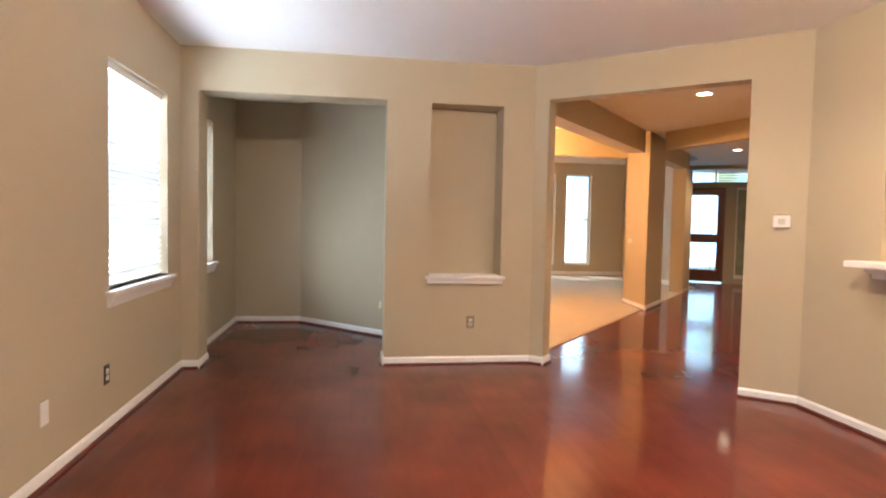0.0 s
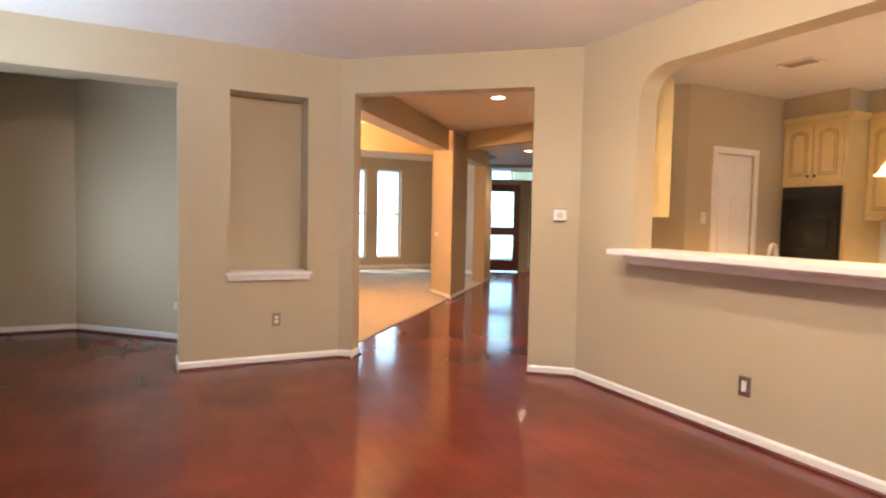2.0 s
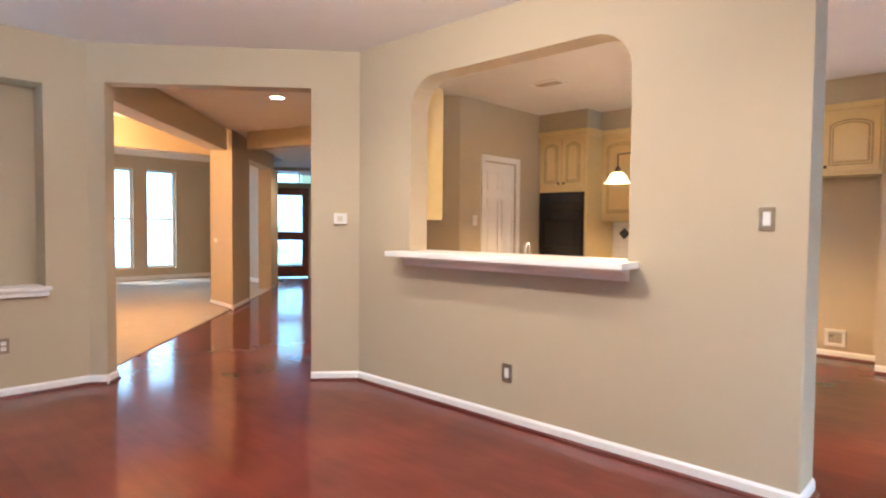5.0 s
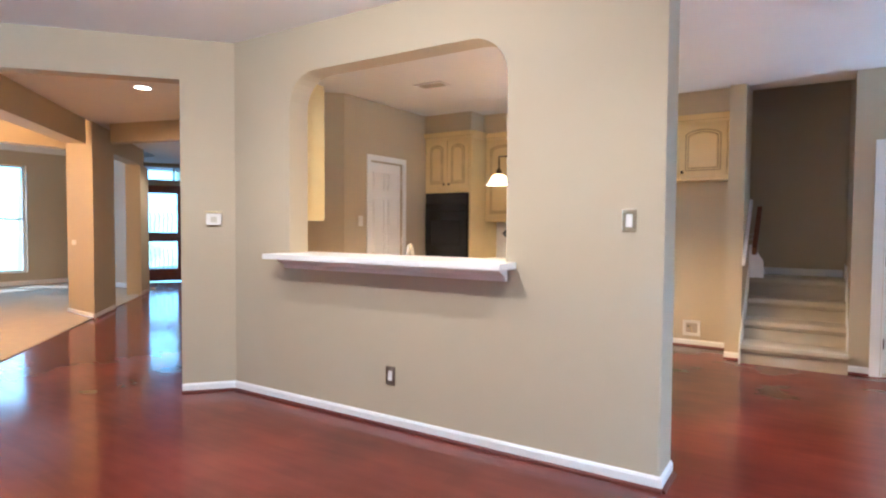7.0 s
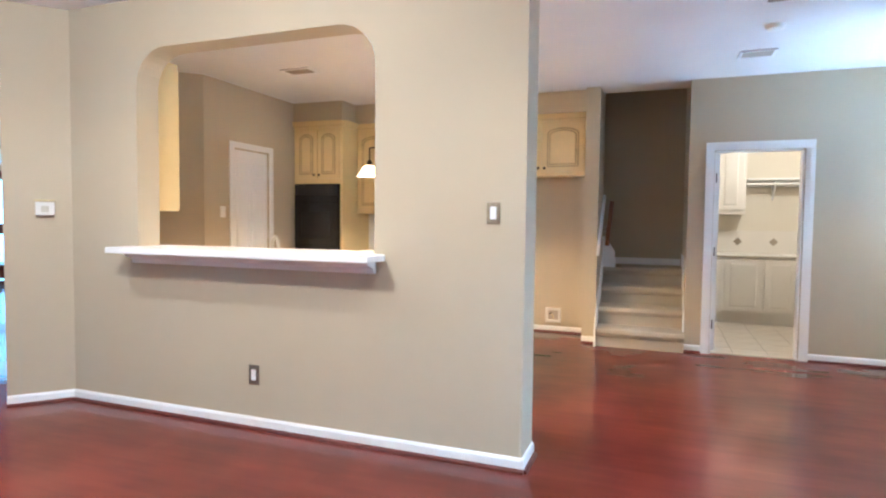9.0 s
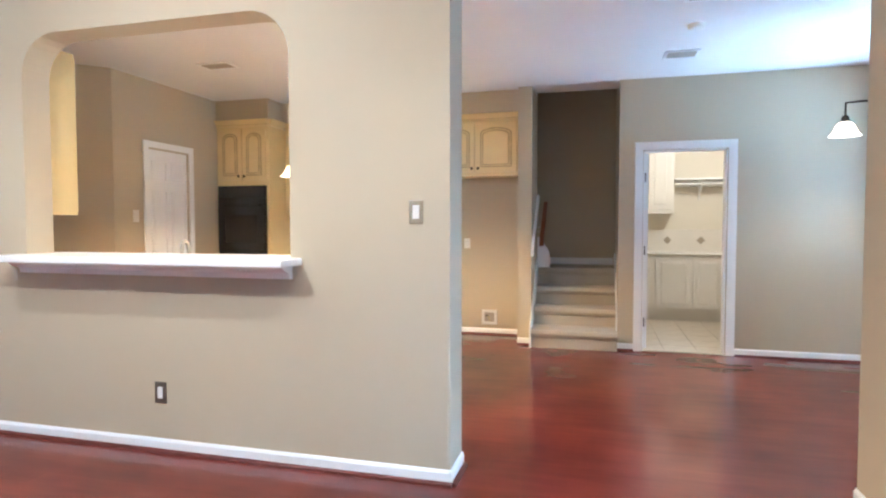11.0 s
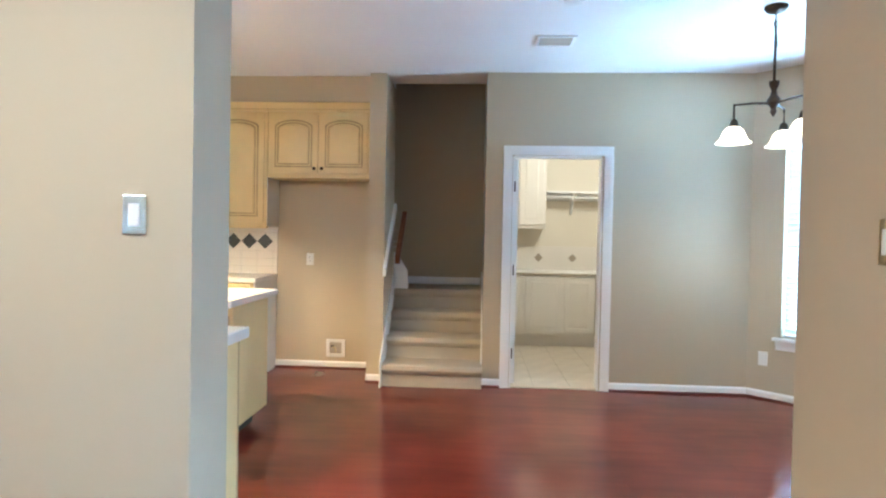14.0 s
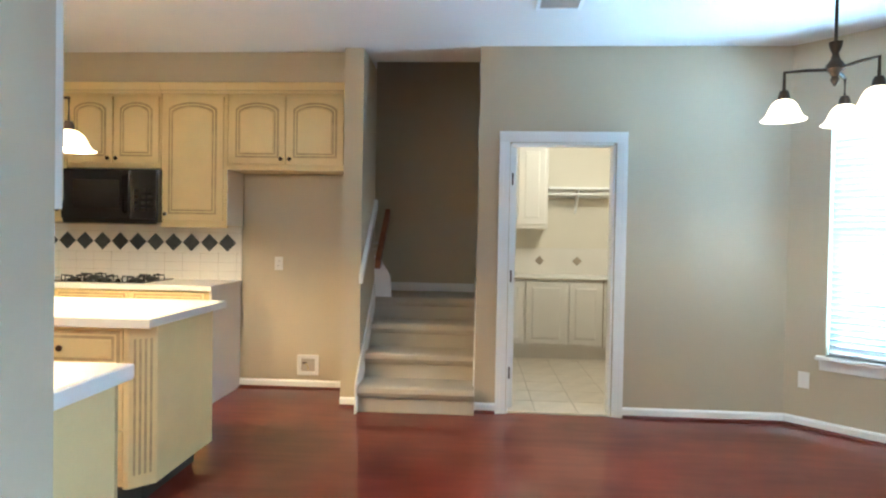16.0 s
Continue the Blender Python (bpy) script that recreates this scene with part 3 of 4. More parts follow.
# over the fridge bay
c = thing("wall_cabinet", "cream glazed cabinet with two arched doors over the empty fridge bay", "cabinet", UP, at=(0, 0, 0))
part("body", box(FX, 6.95, 0.695, 1.657, 1.82, 2.42, 0.002), CREAM, c)
raised_door(c, FX, 0.725, 1.176, 1.86, 2.39, knob=(1.148, 1.90), line=GLAZE)
raised_door(c, FX, 1.190, 1.640, 1.86, 2.39, knob=(1.218, 1.90), line=GLAZE)
crown(FX, 0.695, 1.660, 2.42, c)
part("bottom_rail", box(FX - 0.012, FX - 0.0005, 0.695, 1.657, 1.815, 1.845, 0.003), CREAM, c)
# tall single door
c = thing("wall_cabinet", "cream glazed cabinet with one tall arched door beside the microwave", "cabinet", UP)
part("body", box(FX, 6.95, 1.662, 2.200, 1.37, 2.42, 0.002), CREAM, c)
part("side_panel", box(FX + 0.002, 6.95, 1.6585, 1.6615, 1.37, 1.82), WHITECAB, c, "pale painted side panel")
raised_door(c, FX, 1.690, 2.185, 1.405, 2.39, knob=(2.150, 1.455), line=GLAZE)
crown(FX, 1.662, 2.203, 2.42, c)
part("light_rail", box(FX - 0.012, FX + 0.03, 1.662, 2.20, 1.35, 1.37, 0.003), CREAM, c)
# over the microwave
c = thing("wall_cabinet", "cream glazed cabinet with two small doors over the microwave", "cabinet", UP)
part("body", box(FX, 6.95, 2.205, 2.985, 1.82, 2.42, 0.002), CREAM, c)
raised_door(c, FX, 2.218, 2.588, 1.86, 2.39, knob=(2.560, 1.895), line=GLAZE)
raised_door(c, FX, 2.602, 2.972, 1.86, 2.39, knob=(2.630, 1.895), line=GLAZE)
crown(FX, 2.206, 2.985, 2.42, c)
# between the microwave and the oven
c = thing("wall_cabinet", "cream glazed cabinet with one arched door by the oven", "cabinet", UP)
part("body", box(FX, 6.95, 2.990, 3.525, 1.40, 2.42, 0.002), CREAM, c)
raised_door(c, FX, 3.010, 3.505, 1.43, 2.39, knob=(3.045, 1.48), line=GLAZE)
crown(FX, 2.988, 3.525, 2.42, c)
part("light_rail", box(FX - 0.012, FX + 0.03, 2.990, 3.525, 1.38, 1.40, 0.003), CREAM, c)
# tall oven cabinet
OX = 6.27
c = thing("oven_cabinet", "cream glazed tall cabinet holding a black wall oven", "cabinet")
part("body", box(OX, 6.95, 3.53, 4.215, 0.10, 2.42, 0.002), CREAM, c)
part("toe_kick", box(OX + 0.07, 6.95, 3.54, 4.215, 0.0, 0.10), DARK, c)
raised_door(c, OX, 3.565, 3.865, 1.80, 2.39, knob=(3.835, 1.845), line=GLAZE)
raised_door(c, OX, 3.878, 4.180, 1.80, 2.39, knob=(3.908, 1.845), line=GLAZE)
raised_door(c, OX, 3.565, 4.180, 0.16, 0.62, rise=0, knob=(3.87, 0.56), line=GLAZE, name="drawer_front")
crown(OX, 3.53, 4.215, 2.42, c)
part("crown_return", solid([(OX, 3.53 - e, 2.42 + q) for e, q in ((0, 0), (0.012, 0), (0.03, 0.037), (0.055, 0.075), (0, 0.075))], (0.31, 0, 0)), CREAM, c)
o = thing("wall_oven", "black built-in wall oven with a dark glass door", "oven", at=(OX - 6.24, -0.078, 0.035))
part("body", box(6.205, 6.239, 3.635, 4.265, 0.68, 1.70, 0.004), BLACK, o)
part("control_panel", box(6.196, 6.204, 3.645, 4.255, 1.56, 1.69, 0.003), BLACKGLASS, o, "black glass control panel")
dr = part("door", box(6.185, 6.204, 3.645, 4.255, 0.96, 1.54, 0.006), BLACK, o)
part("glass", box(6.181, 6.1845, 3.74, 4.16, 1.04, 1.36, 0.001), BLACKGLASS, dr, "dark oven window")
part("handle", rod([(6.183, 3.70, 1.475), (6.150, 3.705, 1.475), (6.150, 4.195, 1.475), (6.183, 4.20, 1.475)], 0.010), BLACK, dr, smooth=True)
part("lower_drawer", box(6.188, 6.204, 3.645, 4.255, 0.69, 0.94, 0.005), BLACK, o)

# cabinets on the kitchen side of the pass-through wall
for y0, y1, g in ((3.255, 3.77, "by the angled wall"), (0.67, 1.30, "at the open end of the wall")):
    c = thing("wall_cabinet", "plain cream upper cabinet " + g, "cabinet", UP)
    part("body", box(3.195, 3.445, y0, y1, 1.35, 2.42, 0.002), CREAM if y0 > 2 else WHITECAB, c)
    dd = part("door", box(3.446, 3.465, y0 + 0.012, y1 - 0.012, 1.37, 2.40, 0.004), CREAM, c)

# back counter run
c = thing("base_cabinet", "cream base cabinet under the cooktop counter with a pale end panel", "cabinet")
part("body", box(6.40, 6.95, 1.69, 3.525, 0.10, 0.87, 0.002), CREAM, c)
part("end_panel", box(6.40, 6.95, 1.672, 1.689, 0.0, 0.87, 0.001), WHITECAB, c, "plain pale end panel")
part("toe_kick", box(6.47, 6.95, 1.69, 3.525, 0.0, 0.10), DARK, c)
for k in range(3):
    y0 = 1.72 + k * 0.60
    raised_door(c, 6.40, y0, y0 + 0.57, 0.69, 0.855, rise=0, knob=(y0 + 0.285, 0.77), line=GLAZE, name="drawer_front", rail=0.03)
    raised_door(c, 6.40, y0, y0 + 0.57, 0.14, 0.67, rise=0.04, knob=(y0 + 0.05, 0.62), line=GLAZE)
t = thing("worktop", "white countertop with rounded edge along the kitchen wall", "worktop")
part("top", box(6.372, 6.953, 1.662, 3.525, 0.871, 0.911, 0.006), COUNTER, t)
part("front_edge", box(6.360, 6.371, 1.657, 3.525, 0.868, 0.910, 0.005), COUNTER, t)
bs = thing("backsplash", "white tiled backsplash with a row of charcoal diamonds", "backsplash")
part("panel", box(6.941, 6.9535, 1.665, 3.525, 0.912, 1.37), WTILE, bs)
for k in range(12):
    y, sz = 1.789 + k * 0.1577, 0.076
    pts = [(6.9405, y - sz, 1.228), (6.9405, y, 1.228 - sz), (6.9405, y + sz, 1.228), (6.9405, y, 1.228 + sz)]
    if y + sz < 3.525:
        part("diamond_tile", solid(pts, (-0.003, 0, 0)), SLATE, bs, "charcoal diamond tile")
for z in (0.985, 1.06, 1.135, 1.315):
    part("grout_line", box(6.9395, 6.9408, 1.665, 3.525, z - 0.001, z + 0.001), GROUT, bs)
for k in range(13):
    y = 1.71 + k * 0.1577
    if y < 3.52:
        part("grout_line", box(6.9395, 6.9408, y - 0.001, y + 0.001, 0.912, 1.146), GROUT, bs)

# microwave
mw = thing("microwave", "black over-the-range microwave under the cream cabinet", "microwave", at=(-0.235, -0.185, 0))
part("body", box(6.80, 7.19, 2.375, 3.165, 1.385, 1.805, 0.006), BLACK, mw)
dr = part("door", box(6.778, 6.799, 2.60, 3.16, 1.41, 1.80, 0.005), BLACK, mw)
part("window", box(6.774, 6.7775, 2.68, 3.06, 1.49, 1.72, 0.001), BLACKGLASS, dr, "dark mesh window")
part("handle", rod([(6.78, 2.632, 1.46), (6.752, 2.632, 1.47), (6.752, 2.632, 1.74), (6.78, 2.632, 1.75)], 0.009), BLACK, dr, smooth=True)
pn = part("control_panel", box(6.779, 6.799, 2.385, 2.592, 1.41, 1.80, 0.004), BLACKGLASS, mw)
for j in range(4):
    for k in range(3):
        part("button", box(6.7765, 6.7785, 2.41 + k * 0.055, 2.45 + k * 0.055, 1.47 + j * 0.05, 1.50 + j * 0.05, 0.001), BLACK, pn)
part("display", box(6.7765, 6.7785, 2.42, 2.56, 1.71, 1.75), BLACKGLASS, pn)
part("vent_lip", box(6.79, 6.81, 2.39, 3.15, 1.372, 1.385, 0.002), IRON, mw)

# cooktop
ck = thing("cooktop", "black gas cooktop with iron grates on the white counter", "cooktop", at=(6.64, 2.60, 0.911))
part("glass_plate", box(-0.23, 0.23, -0.38, 0.38, 0.001, 0.012, 0.004), BLACKGLASS, ck)
for bx in (-0.11, 0.12):
    for by in (-0.25, 0.0, 0.25):
        if bx > 0 and by == 0.0:
            continue
        bn = part("burner", lathe([(0.0, 0.012), (0.05, 0.012), (0.048, 0.022), (0.03, 0.026), (0.03, 0.034), (0.0, 0.036)], 18, (bx, by, 0)), IRON, ck, smooth=True)
        g = bmesh.new()
        for a in range(4):
            ang = a * math.pi / 2
            d0, d1 = Vector((math.cos(ang), math.sin(ang), 0)), Vector((bx, by, 0))
            merge(g, rod([d1 + d0 * 0.02 + Vector((0, 0, 0.042)), d1 + d0 * 0.105 + Vector((0, 0, 0.046)), d1 + d0 * 0.108 + Vector((0, 0, 0.012))], 0.006, 6))
        part("grate", g, IRON, ck, smooth=True)
for k in range(5):
    part("knob", lathe([(0.0, 0.03), (0.017, 0.03), (0.019, 0.012)], 14, (-0.195, -0.16 + k * 0.08, 0)), BLACK, ck, smooth=True)

# ---- island ----
isl = thing("kitchen_island", "cream glazed kitchen island with drawers and a plain end panel", "kitchen island", "", at=(0.04, 0.04, 0))
part("body", slab([(4.68, 1.226), (4.746, 1.16), (5.33, 1.16), (5.33, 3.10), (4.68, 3.10)], 0.10, 0.868), CREAM, isl)
part("toe_kick", box(4.75, 5.27, 1.22, 3.04, 0.0, 0.10), DARK, isl)
part("end_panel", box(4.745, 5.33, 1.142, 1.159, 0.10, 0.868, 0.002), CREAM, isl, "plain cream end panel")
post = part("corner_post", slab([(4.655, 1.255), (4.655, 1.228), (4.741, 1.142), (4.744, 1.142), (4.744, 1.1595), (4.679, 1.2245), (4.679, 1.255)], 0.10, 0.868), CREAM, isl, "fluted cream corner post set at an angle")
for k in range(4):
    u, nn = Vector((0.7071, -0.7071, 0)), Vector((-0.7071, -0.7071, 0))
    a = Vector((4.655, 1.228, 0.16)) + u * (0.019 + k * 0.024)
    part("flute", solid([a, a + u * 0.011, a + u * 0.008 + nn * 0.003, a + u * 0.003 + nn * 0.003], (0, 0, 0.64)), GLAZE, post)
for k in range(3):
    y0 = 1.262 + k * 0.61
    raised_door(isl, 4.68, y0, y0 + 0.59, 0.66, 0.85, rise=0, knob=(y0 + 0.295, 0.755), line=GLAZE, name="drawer_front", rail=0.025)
    raised_door(isl, 4.68, y0, y0 + 0.59, 0.38, 0.645, rise=0, knob=(y0 + 0.295, 0.52), line=GLAZE, name="drawer_front", rail=0.035)
    raised_door(isl, 4.68, y0, y0 + 0.59, 0.125, 0.365, rise=0, knob=(y0 + 0.295, 0.25), line=GLAZE, name="drawer_front", rail=0.035)
t = thing("worktop", "white island countertop with rounded edge lit by pendant lamps", "worktop", at=(0.04, 0.04, 0))
part("top", box(4.592, 5.38, 1.085, 3.16, 0.869, 0.911, 0.008), COUNTER, t)
part("front_edge", box(4.578, 4.591, 1.085, 3.16, 0.866, 0.910, 0.006), COUNTER, t)

# ---- peninsula along the pass-through wall ----
pen = thing("base_cabinet", "cream base cabinet with plain end panel behind the pass-through wall", "cabinet", at=(0, -0.095, 0))
part("body", box(3.195, 3.70, 0.81, 3.60, 0.10, 0.868, 0.002), CREAM, pen)
part("end_panel", box(3.195, 3.70, 0.792, 0.809, 0.0, 0.868, 0.002), CREAM, pen, "plain cream end panel")
part("toe_kick", box(3.195, 3.64, 0.82, 3.60, 0.0, 0.10), DARK, pen)
part("filler", box(3.701, 3.715, 0.792, 0.84, 0.10, 0.868, 0.002), GLAZE, pen)
t = thing("worktop", "white countertop with rounded corner ending at the wall", "worktop", at=(0, -0.095, 0))
part("top", box(3.192, 3.738, 0.772, 3.60, 0.869, 0.911, 0.008), COUNTER, t)
part("front_edge", box(3.739, 3.752, 0.765, 3.60, 0.866, 0.910, 0.006), COUNTER, t)
part("end_edge", box(3.192, 3.738, 0.762, 0.7715, 0.866, 0.910, 0.004), COUNTER, t)
fa = thing("faucet", "tall brushed nickel kitchen faucet at the sink", "faucet", at=(3.32, 2.33, 0.911))
part("base", lathe([(0.0, 0), (0.028, 0), (0.028, 0.012), (0.018, 0.02), (0.016, 0.06)], 16), STEEL, fa, smooth=True)
part("spout", rod([(0, 0, 0.02), (0, 0, 0.22)] + [(0.03 - 0.03 * math.cos(a), 0.0, 0.22 + 0.05 * math.sin(a)) for a in (math.pi * k / 8 for k in range(1, 9))] + [(0.065, 0, 0.19)], 0.012), STEEL, fa, smooth=True)

# pass-through ledge
lg = thing("ledge", "white wooden pass-through ledge with moulded underside", "ledge")
part("top", box(2.805, 3.30, 1.345, 3.235, 1.072, 1.110, 0.006), TRIM, lg)
part("moulding", solid([(3.0095, 1.40, 1.0), (2.985, 1.40, 1.0), (2.975, 1.40, 1.03), (2.92, 1.40, 1.052), (2.90, 1.40, 1.0715), (3.0095, 1.40, 1.0715)], (0, 1.80, 0)), TRIM, lg, "white cove moulding")
ns = thing("niche_sill", "white moulded sill under the wall niche", "sill")
part("top", box(0.402, 1.128, 5.14, 5.47, 0.786, 0.812, 0.004), TRIM, ns)
part("moulding", solid([(0.418, 5.1995, 0.742), (0.418, 5.168, 0.742), (0.418, 5.163, 0.747), (0.418, 5.163, 0.772), (0.418, 5.156, 0.7855), (0.418, 5.1995, 0.7855)], (0.694, 0, 0)), TRIM, ns)

# ---- pendant lamps and chandelier ----
BELL = [(0.028, 0.002), (0.046, -0.004), (0.064, -0.018), (0.077, -0.038), (0.086, -0.058), (0.096, -0.076), (0.111, -0.09), (0.124, -0.097), (0.122, -0.101), (0.107, -0.094), (0.09, -0.078), (0.08, -0.058), (0.07, -0.036), (0.05, -0.014), (0.0, -0.008)]


def bell(root, x, y, z, arm_from, k=1.0):
    """A bell shade under a bronze holder, at the end of an arm."""
    hold = part("arm", rod([arm_from, ((arm_from[0] + x) / 2, (arm_from[1] + y) / 2, arm_from[2] + 0.004), (x, y, arm_from[2]), (x, y, z + 0.035)], 0.008), BRONZE, root, smooth=True)
    part("socket", lathe([(0.0, 0.045), (0.018, 0.045), (0.024, 0.03), (0.03, 0.0), (0.026, -0.006), (0.0, -0.006)], 16, (x, y, z)), BRONZE, hold, smooth=True)
    part("shade", lathe([(r * k, q) for r, q in BELL], 32, (x, y, z)), SHADE, root, "glowing opal glass bell shade", smooth=True)


CH = H + 0.065
ch = thing("chandelier", "bronze three-arm chandelier with glowing opal bell shades", "chandelier", at=(5.03, -2.05, -0.065))
part("canopy", lathe([(0.0, CH - 0.045), (0.02, CH - 0.042), (0.05, CH - 0.03), (0.065, CH - 0.012), (0.066, CH - 0.001)], 24), BRONZE, ch, smooth=True)
chain = part("chain", rod([(0, 0, CH - 0.04), (0.006, 0.002, CH - 0.09), (-0.004, 0, CH - 0.13)], 0.006, 6), BRONZE, ch)
for k in range(3):
    ring = [(0.012 * math.cos(a) * (1 - k % 2), 0.012 * math.cos(a) * (k % 2), CH - 0.075 - 0.03 * k + 0.02 * math.sin(a)) for a in (2 * math.pi * i / 10 for i in range(11))]
    part("link", rod(ring, 0.003, 5), BRONZE, chain)
part("cord_loop", rod([(0.0, 0, CH - 0.13), (0.02, -0.02, CH - 0.19), (0.04, -0.03, CH - 0.23), (0.05, -0.035, CH - 0.19), (0.03, -0.02, CH - 0.14)], 0.003, 6), BRONZE, ch)
part("stem", rod([(0, 0, CH - 0.13), (0, 0, 2.33)], 0.008), BRONZE, ch)
part("hub", lathe([(0.0, 2.35), (0.03, 2.345), (0.026, 2.32), (0.014, 2.29), (0.022, 2.26), (0.04, 2.235), (0.042, 2.215), (0.025, 2.2), (0.014, 2.18), (0.02, 2.165), (0.008, 2.14), (0.0, 2.13)], 20), BRONZE, ch, smooth=True)
for a, r in ((74, 0.215), (318, 0.215), (200, 0.215)):
    x, y = r * math.cos(radians(a)), r * math.sin(radians(a))
    bell(ch, x, y, 2.08 if r else 0, (0.03 * math.cos(radians(a)), 0.03 * math.sin(radians(a)), 2.215), 0.84)
    lamp_point(5.03 + x, -2.05 + y, 1.955, SHADE_W, SOFT, 0.025)

pd = thing("pendant_lamp", "bronze two-light island pendant with glowing opal bell shades", "pendant lamp", at=(4.87, 2.06, 0))
part("canopy", lathe([(0.0, H - 0.04), (0.05, H - 0.03), (0.065, H - 0.012), (0.066, H - 0.001)], 24), BRONZE, pd, smooth=True)
part("stem", rod([(0, 0, H - 0.03), (0, 0, 1.98)], 0.008), BRONZE, pd)
part("hub", lathe([(0.0, 2.0), (0.025, 1.99), (0.03, 1.96), (0.02, 1.93), (0.0, 1.91)], 18), BRONZE, pd, smooth=True)
for sgn in (-1, 1):
    bell(pd, 0, sgn * 0.365, 1.80, (0, sgn * 0.02, 1.96))
    lamp_point(4.87, 2.06 + sgn * 0.365, 1.745, PEND_W, WARM, 0.025)

# ---- small wall fittings ----


def plate(name, label, category, p, n, z, w=0.075, h=0.117, mat=None, rockers=1, kind="switch", group="", rocker_mat=None):
    """A cover plate at p on a wall whose normal into the room is n."""
    n = Vector((*n, 0)).normalized()
    side = Vector((0, 0, 1)).cross(n)
    m = Matrix(((side.x, n.x, 0, p[0]), (side.y, n.y, 0, p[1]), (side.z, n.z, 1, z), (0, 0, 0, 1)))
    root = thing(name, label, category, group, m=m)
    part("cover", box(-w / 2, w / 2, 0.0005, 0.006, -h / 2, h / 2, 0.002), mat or PLASTIC, root)
    step = 0.046
    for k in range(rockers):
        x = (k - (rockers - 1) / 2) * step
        if kind == "switch":
            part("rocker", box(x - 0.0165, x + 0.0165, 0.006, 0.0105, -0.033, 0.033, 0.002), rocker_mat or PLASTIC, root, "white rocker switch")
        elif kind == "outlet":
            for s in (-1, 1):
                rc = part("receptacle", box(x - 0.0165, x + 0.0165, 0.006, 0.0085, s * 0.0195 - 0.014, s * 0.0195 + 0.014, 0.003), rocker_mat or PLASTIC, root)
                for q in (-0.006, 0.006):
                    part("slot", box(x + q - 0.001, x + q + 0.001, 0.0085, 0.0092, s * 0.0195 - 0.003, s * 0.0195 + 0.006), DARK, rc)
    return root


R2 = (-0.6565, -0.7543)
plate("light_switch", "white rocker switch in a polished nickel plate", "light switch", (3.01, 0.72), (-1, 0), 1.345, 0.072, 0.115, PLATE)
plate("light_switch", "double white rocker switch in an aged brass plate", "light switch", (2.863, -1.3), (0, 1), 1.306, 0.115, 0.115, BRASS, 2)
tm = Matrix(((-R2[1], R2[0], 0, 2.892), (R2[0], R2[1], 0, 3.893), (0, 0, 1, 1.366), (0, 0, 0, 1)))
th = thing("thermostat", "white thermostat with a brass-coloured top edge", "thermostat", m=tm)
part("body", box(-0.055, 0.055, 0.0005, 0.028, -0.055, 0.035, 0.006), PLASTIC, th)
part("top_edge", box(-0.062, 0.062, 0.0005, 0.034, 0.036, 0.052, 0.003), BRASS, th, "brass-coloured top edge")
part("dial", box(-0.022, 0.022, 0.0285, 0.033, -0.035, 0.008, 0.003), STEEL, th)
part("base_line", box(-0.055, 0.055, 0.0005, 0.02, -0.064, -0.0555, 0.002), NICKEL, th)
plate("power_outlet", "white outlet in a nickel plate below the ledge", "outlet", (3.01, 2.235), (-1, 0), 0.339, 0.075, 0.12, NICKEL, 1, "switch", "wall outlets")
plate("power_outlet", "white outlet on the tan wall below the niche", "outlet", (0.826, 5.20), (0, -1), 0.389, 0.072, 0.115, NICKEL, 1, "outlet", "wall outlets")
plate("power_outlet", "dark brass outlet on the tan wall under the window", "outlet", (-1.685, 3.70), (1, 0), 0.349, 0.072, 0.115, BRONZE, 1, "outlet", "wall outlets")
plate("cable_plate", "plain white cover plate low on the tan wall", "wall plate", (-1.685, 2.994), (1, 0), 0.347, 0.072, 0.115, PLASTIC, 0)
plate("power_outlet", "white outlet inside the alcove", "outlet", (0.065, 6.515), (-0.707, -0.707), 0.36, 0.072, 0.115, BRASS, 1, "outlet", "wall outlets")
plate("power_outlet", "white outlet in the fridge bay wall", "outlet", (6.955, 1.345), (-1, 0), 1.063, 0.072, 0.115, PLASTIC, 1, "outlet", "wall outlets")
plate("cable_plate", "plain white cover plate under the bay window", "wall plate", (6.355, -2.67), (-0.707, 0.707), 0.34, 0.072, 0.115, PLASTIC, 0)
plate("light_switch", "white rocker switch beside the pantry door", "light switch", (5.0, 4.22), (0, -1), 1.37, 0.075, 0.117, PLASTIC)
plate("light_switch", "white switch plate on the tan column", "light switch", (4.236, 9.0), (-0.9953, 0.0963), 1.05, 0.16, 0.07, PLASTIC, 0)

wb = thing("water_valve_box", "white recessed ice-maker valve box in the fridge bay wall", "valve box", at=(-0.245, -0.111, 0.03))
fr = box(7.178, 7.1995, 1.10, 1.13, 0.09, 0.26, 0.002)
for a in ((7.178, 7.1995, 1.25, 1.28, 0.09, 0.26), (7.178, 7.1995, 1.13, 1.25, 0.23, 0.26), (7.178, 7.1995, 1.13, 1.25, 0.09, 0.12)):
    box(*a, 0.002, bm=fr)
part("rim", fr, PLASTIC, wb)
part("back", box(7.195, 7.1992, 1.13, 1.25, 0.12, 0.23), GROUT, wb)
part("valve", rod([(7.194, 1.19, 0.13), (7.184, 1.19, 0.17), (7.184, 1.215, 0.19)], 0.008), BRASS, wb, smooth=True)
part("valve_handle", box(7.178, 7.184, 1.20, 1.235, 0.185, 0.20, 0.002), BRONZE, wb)


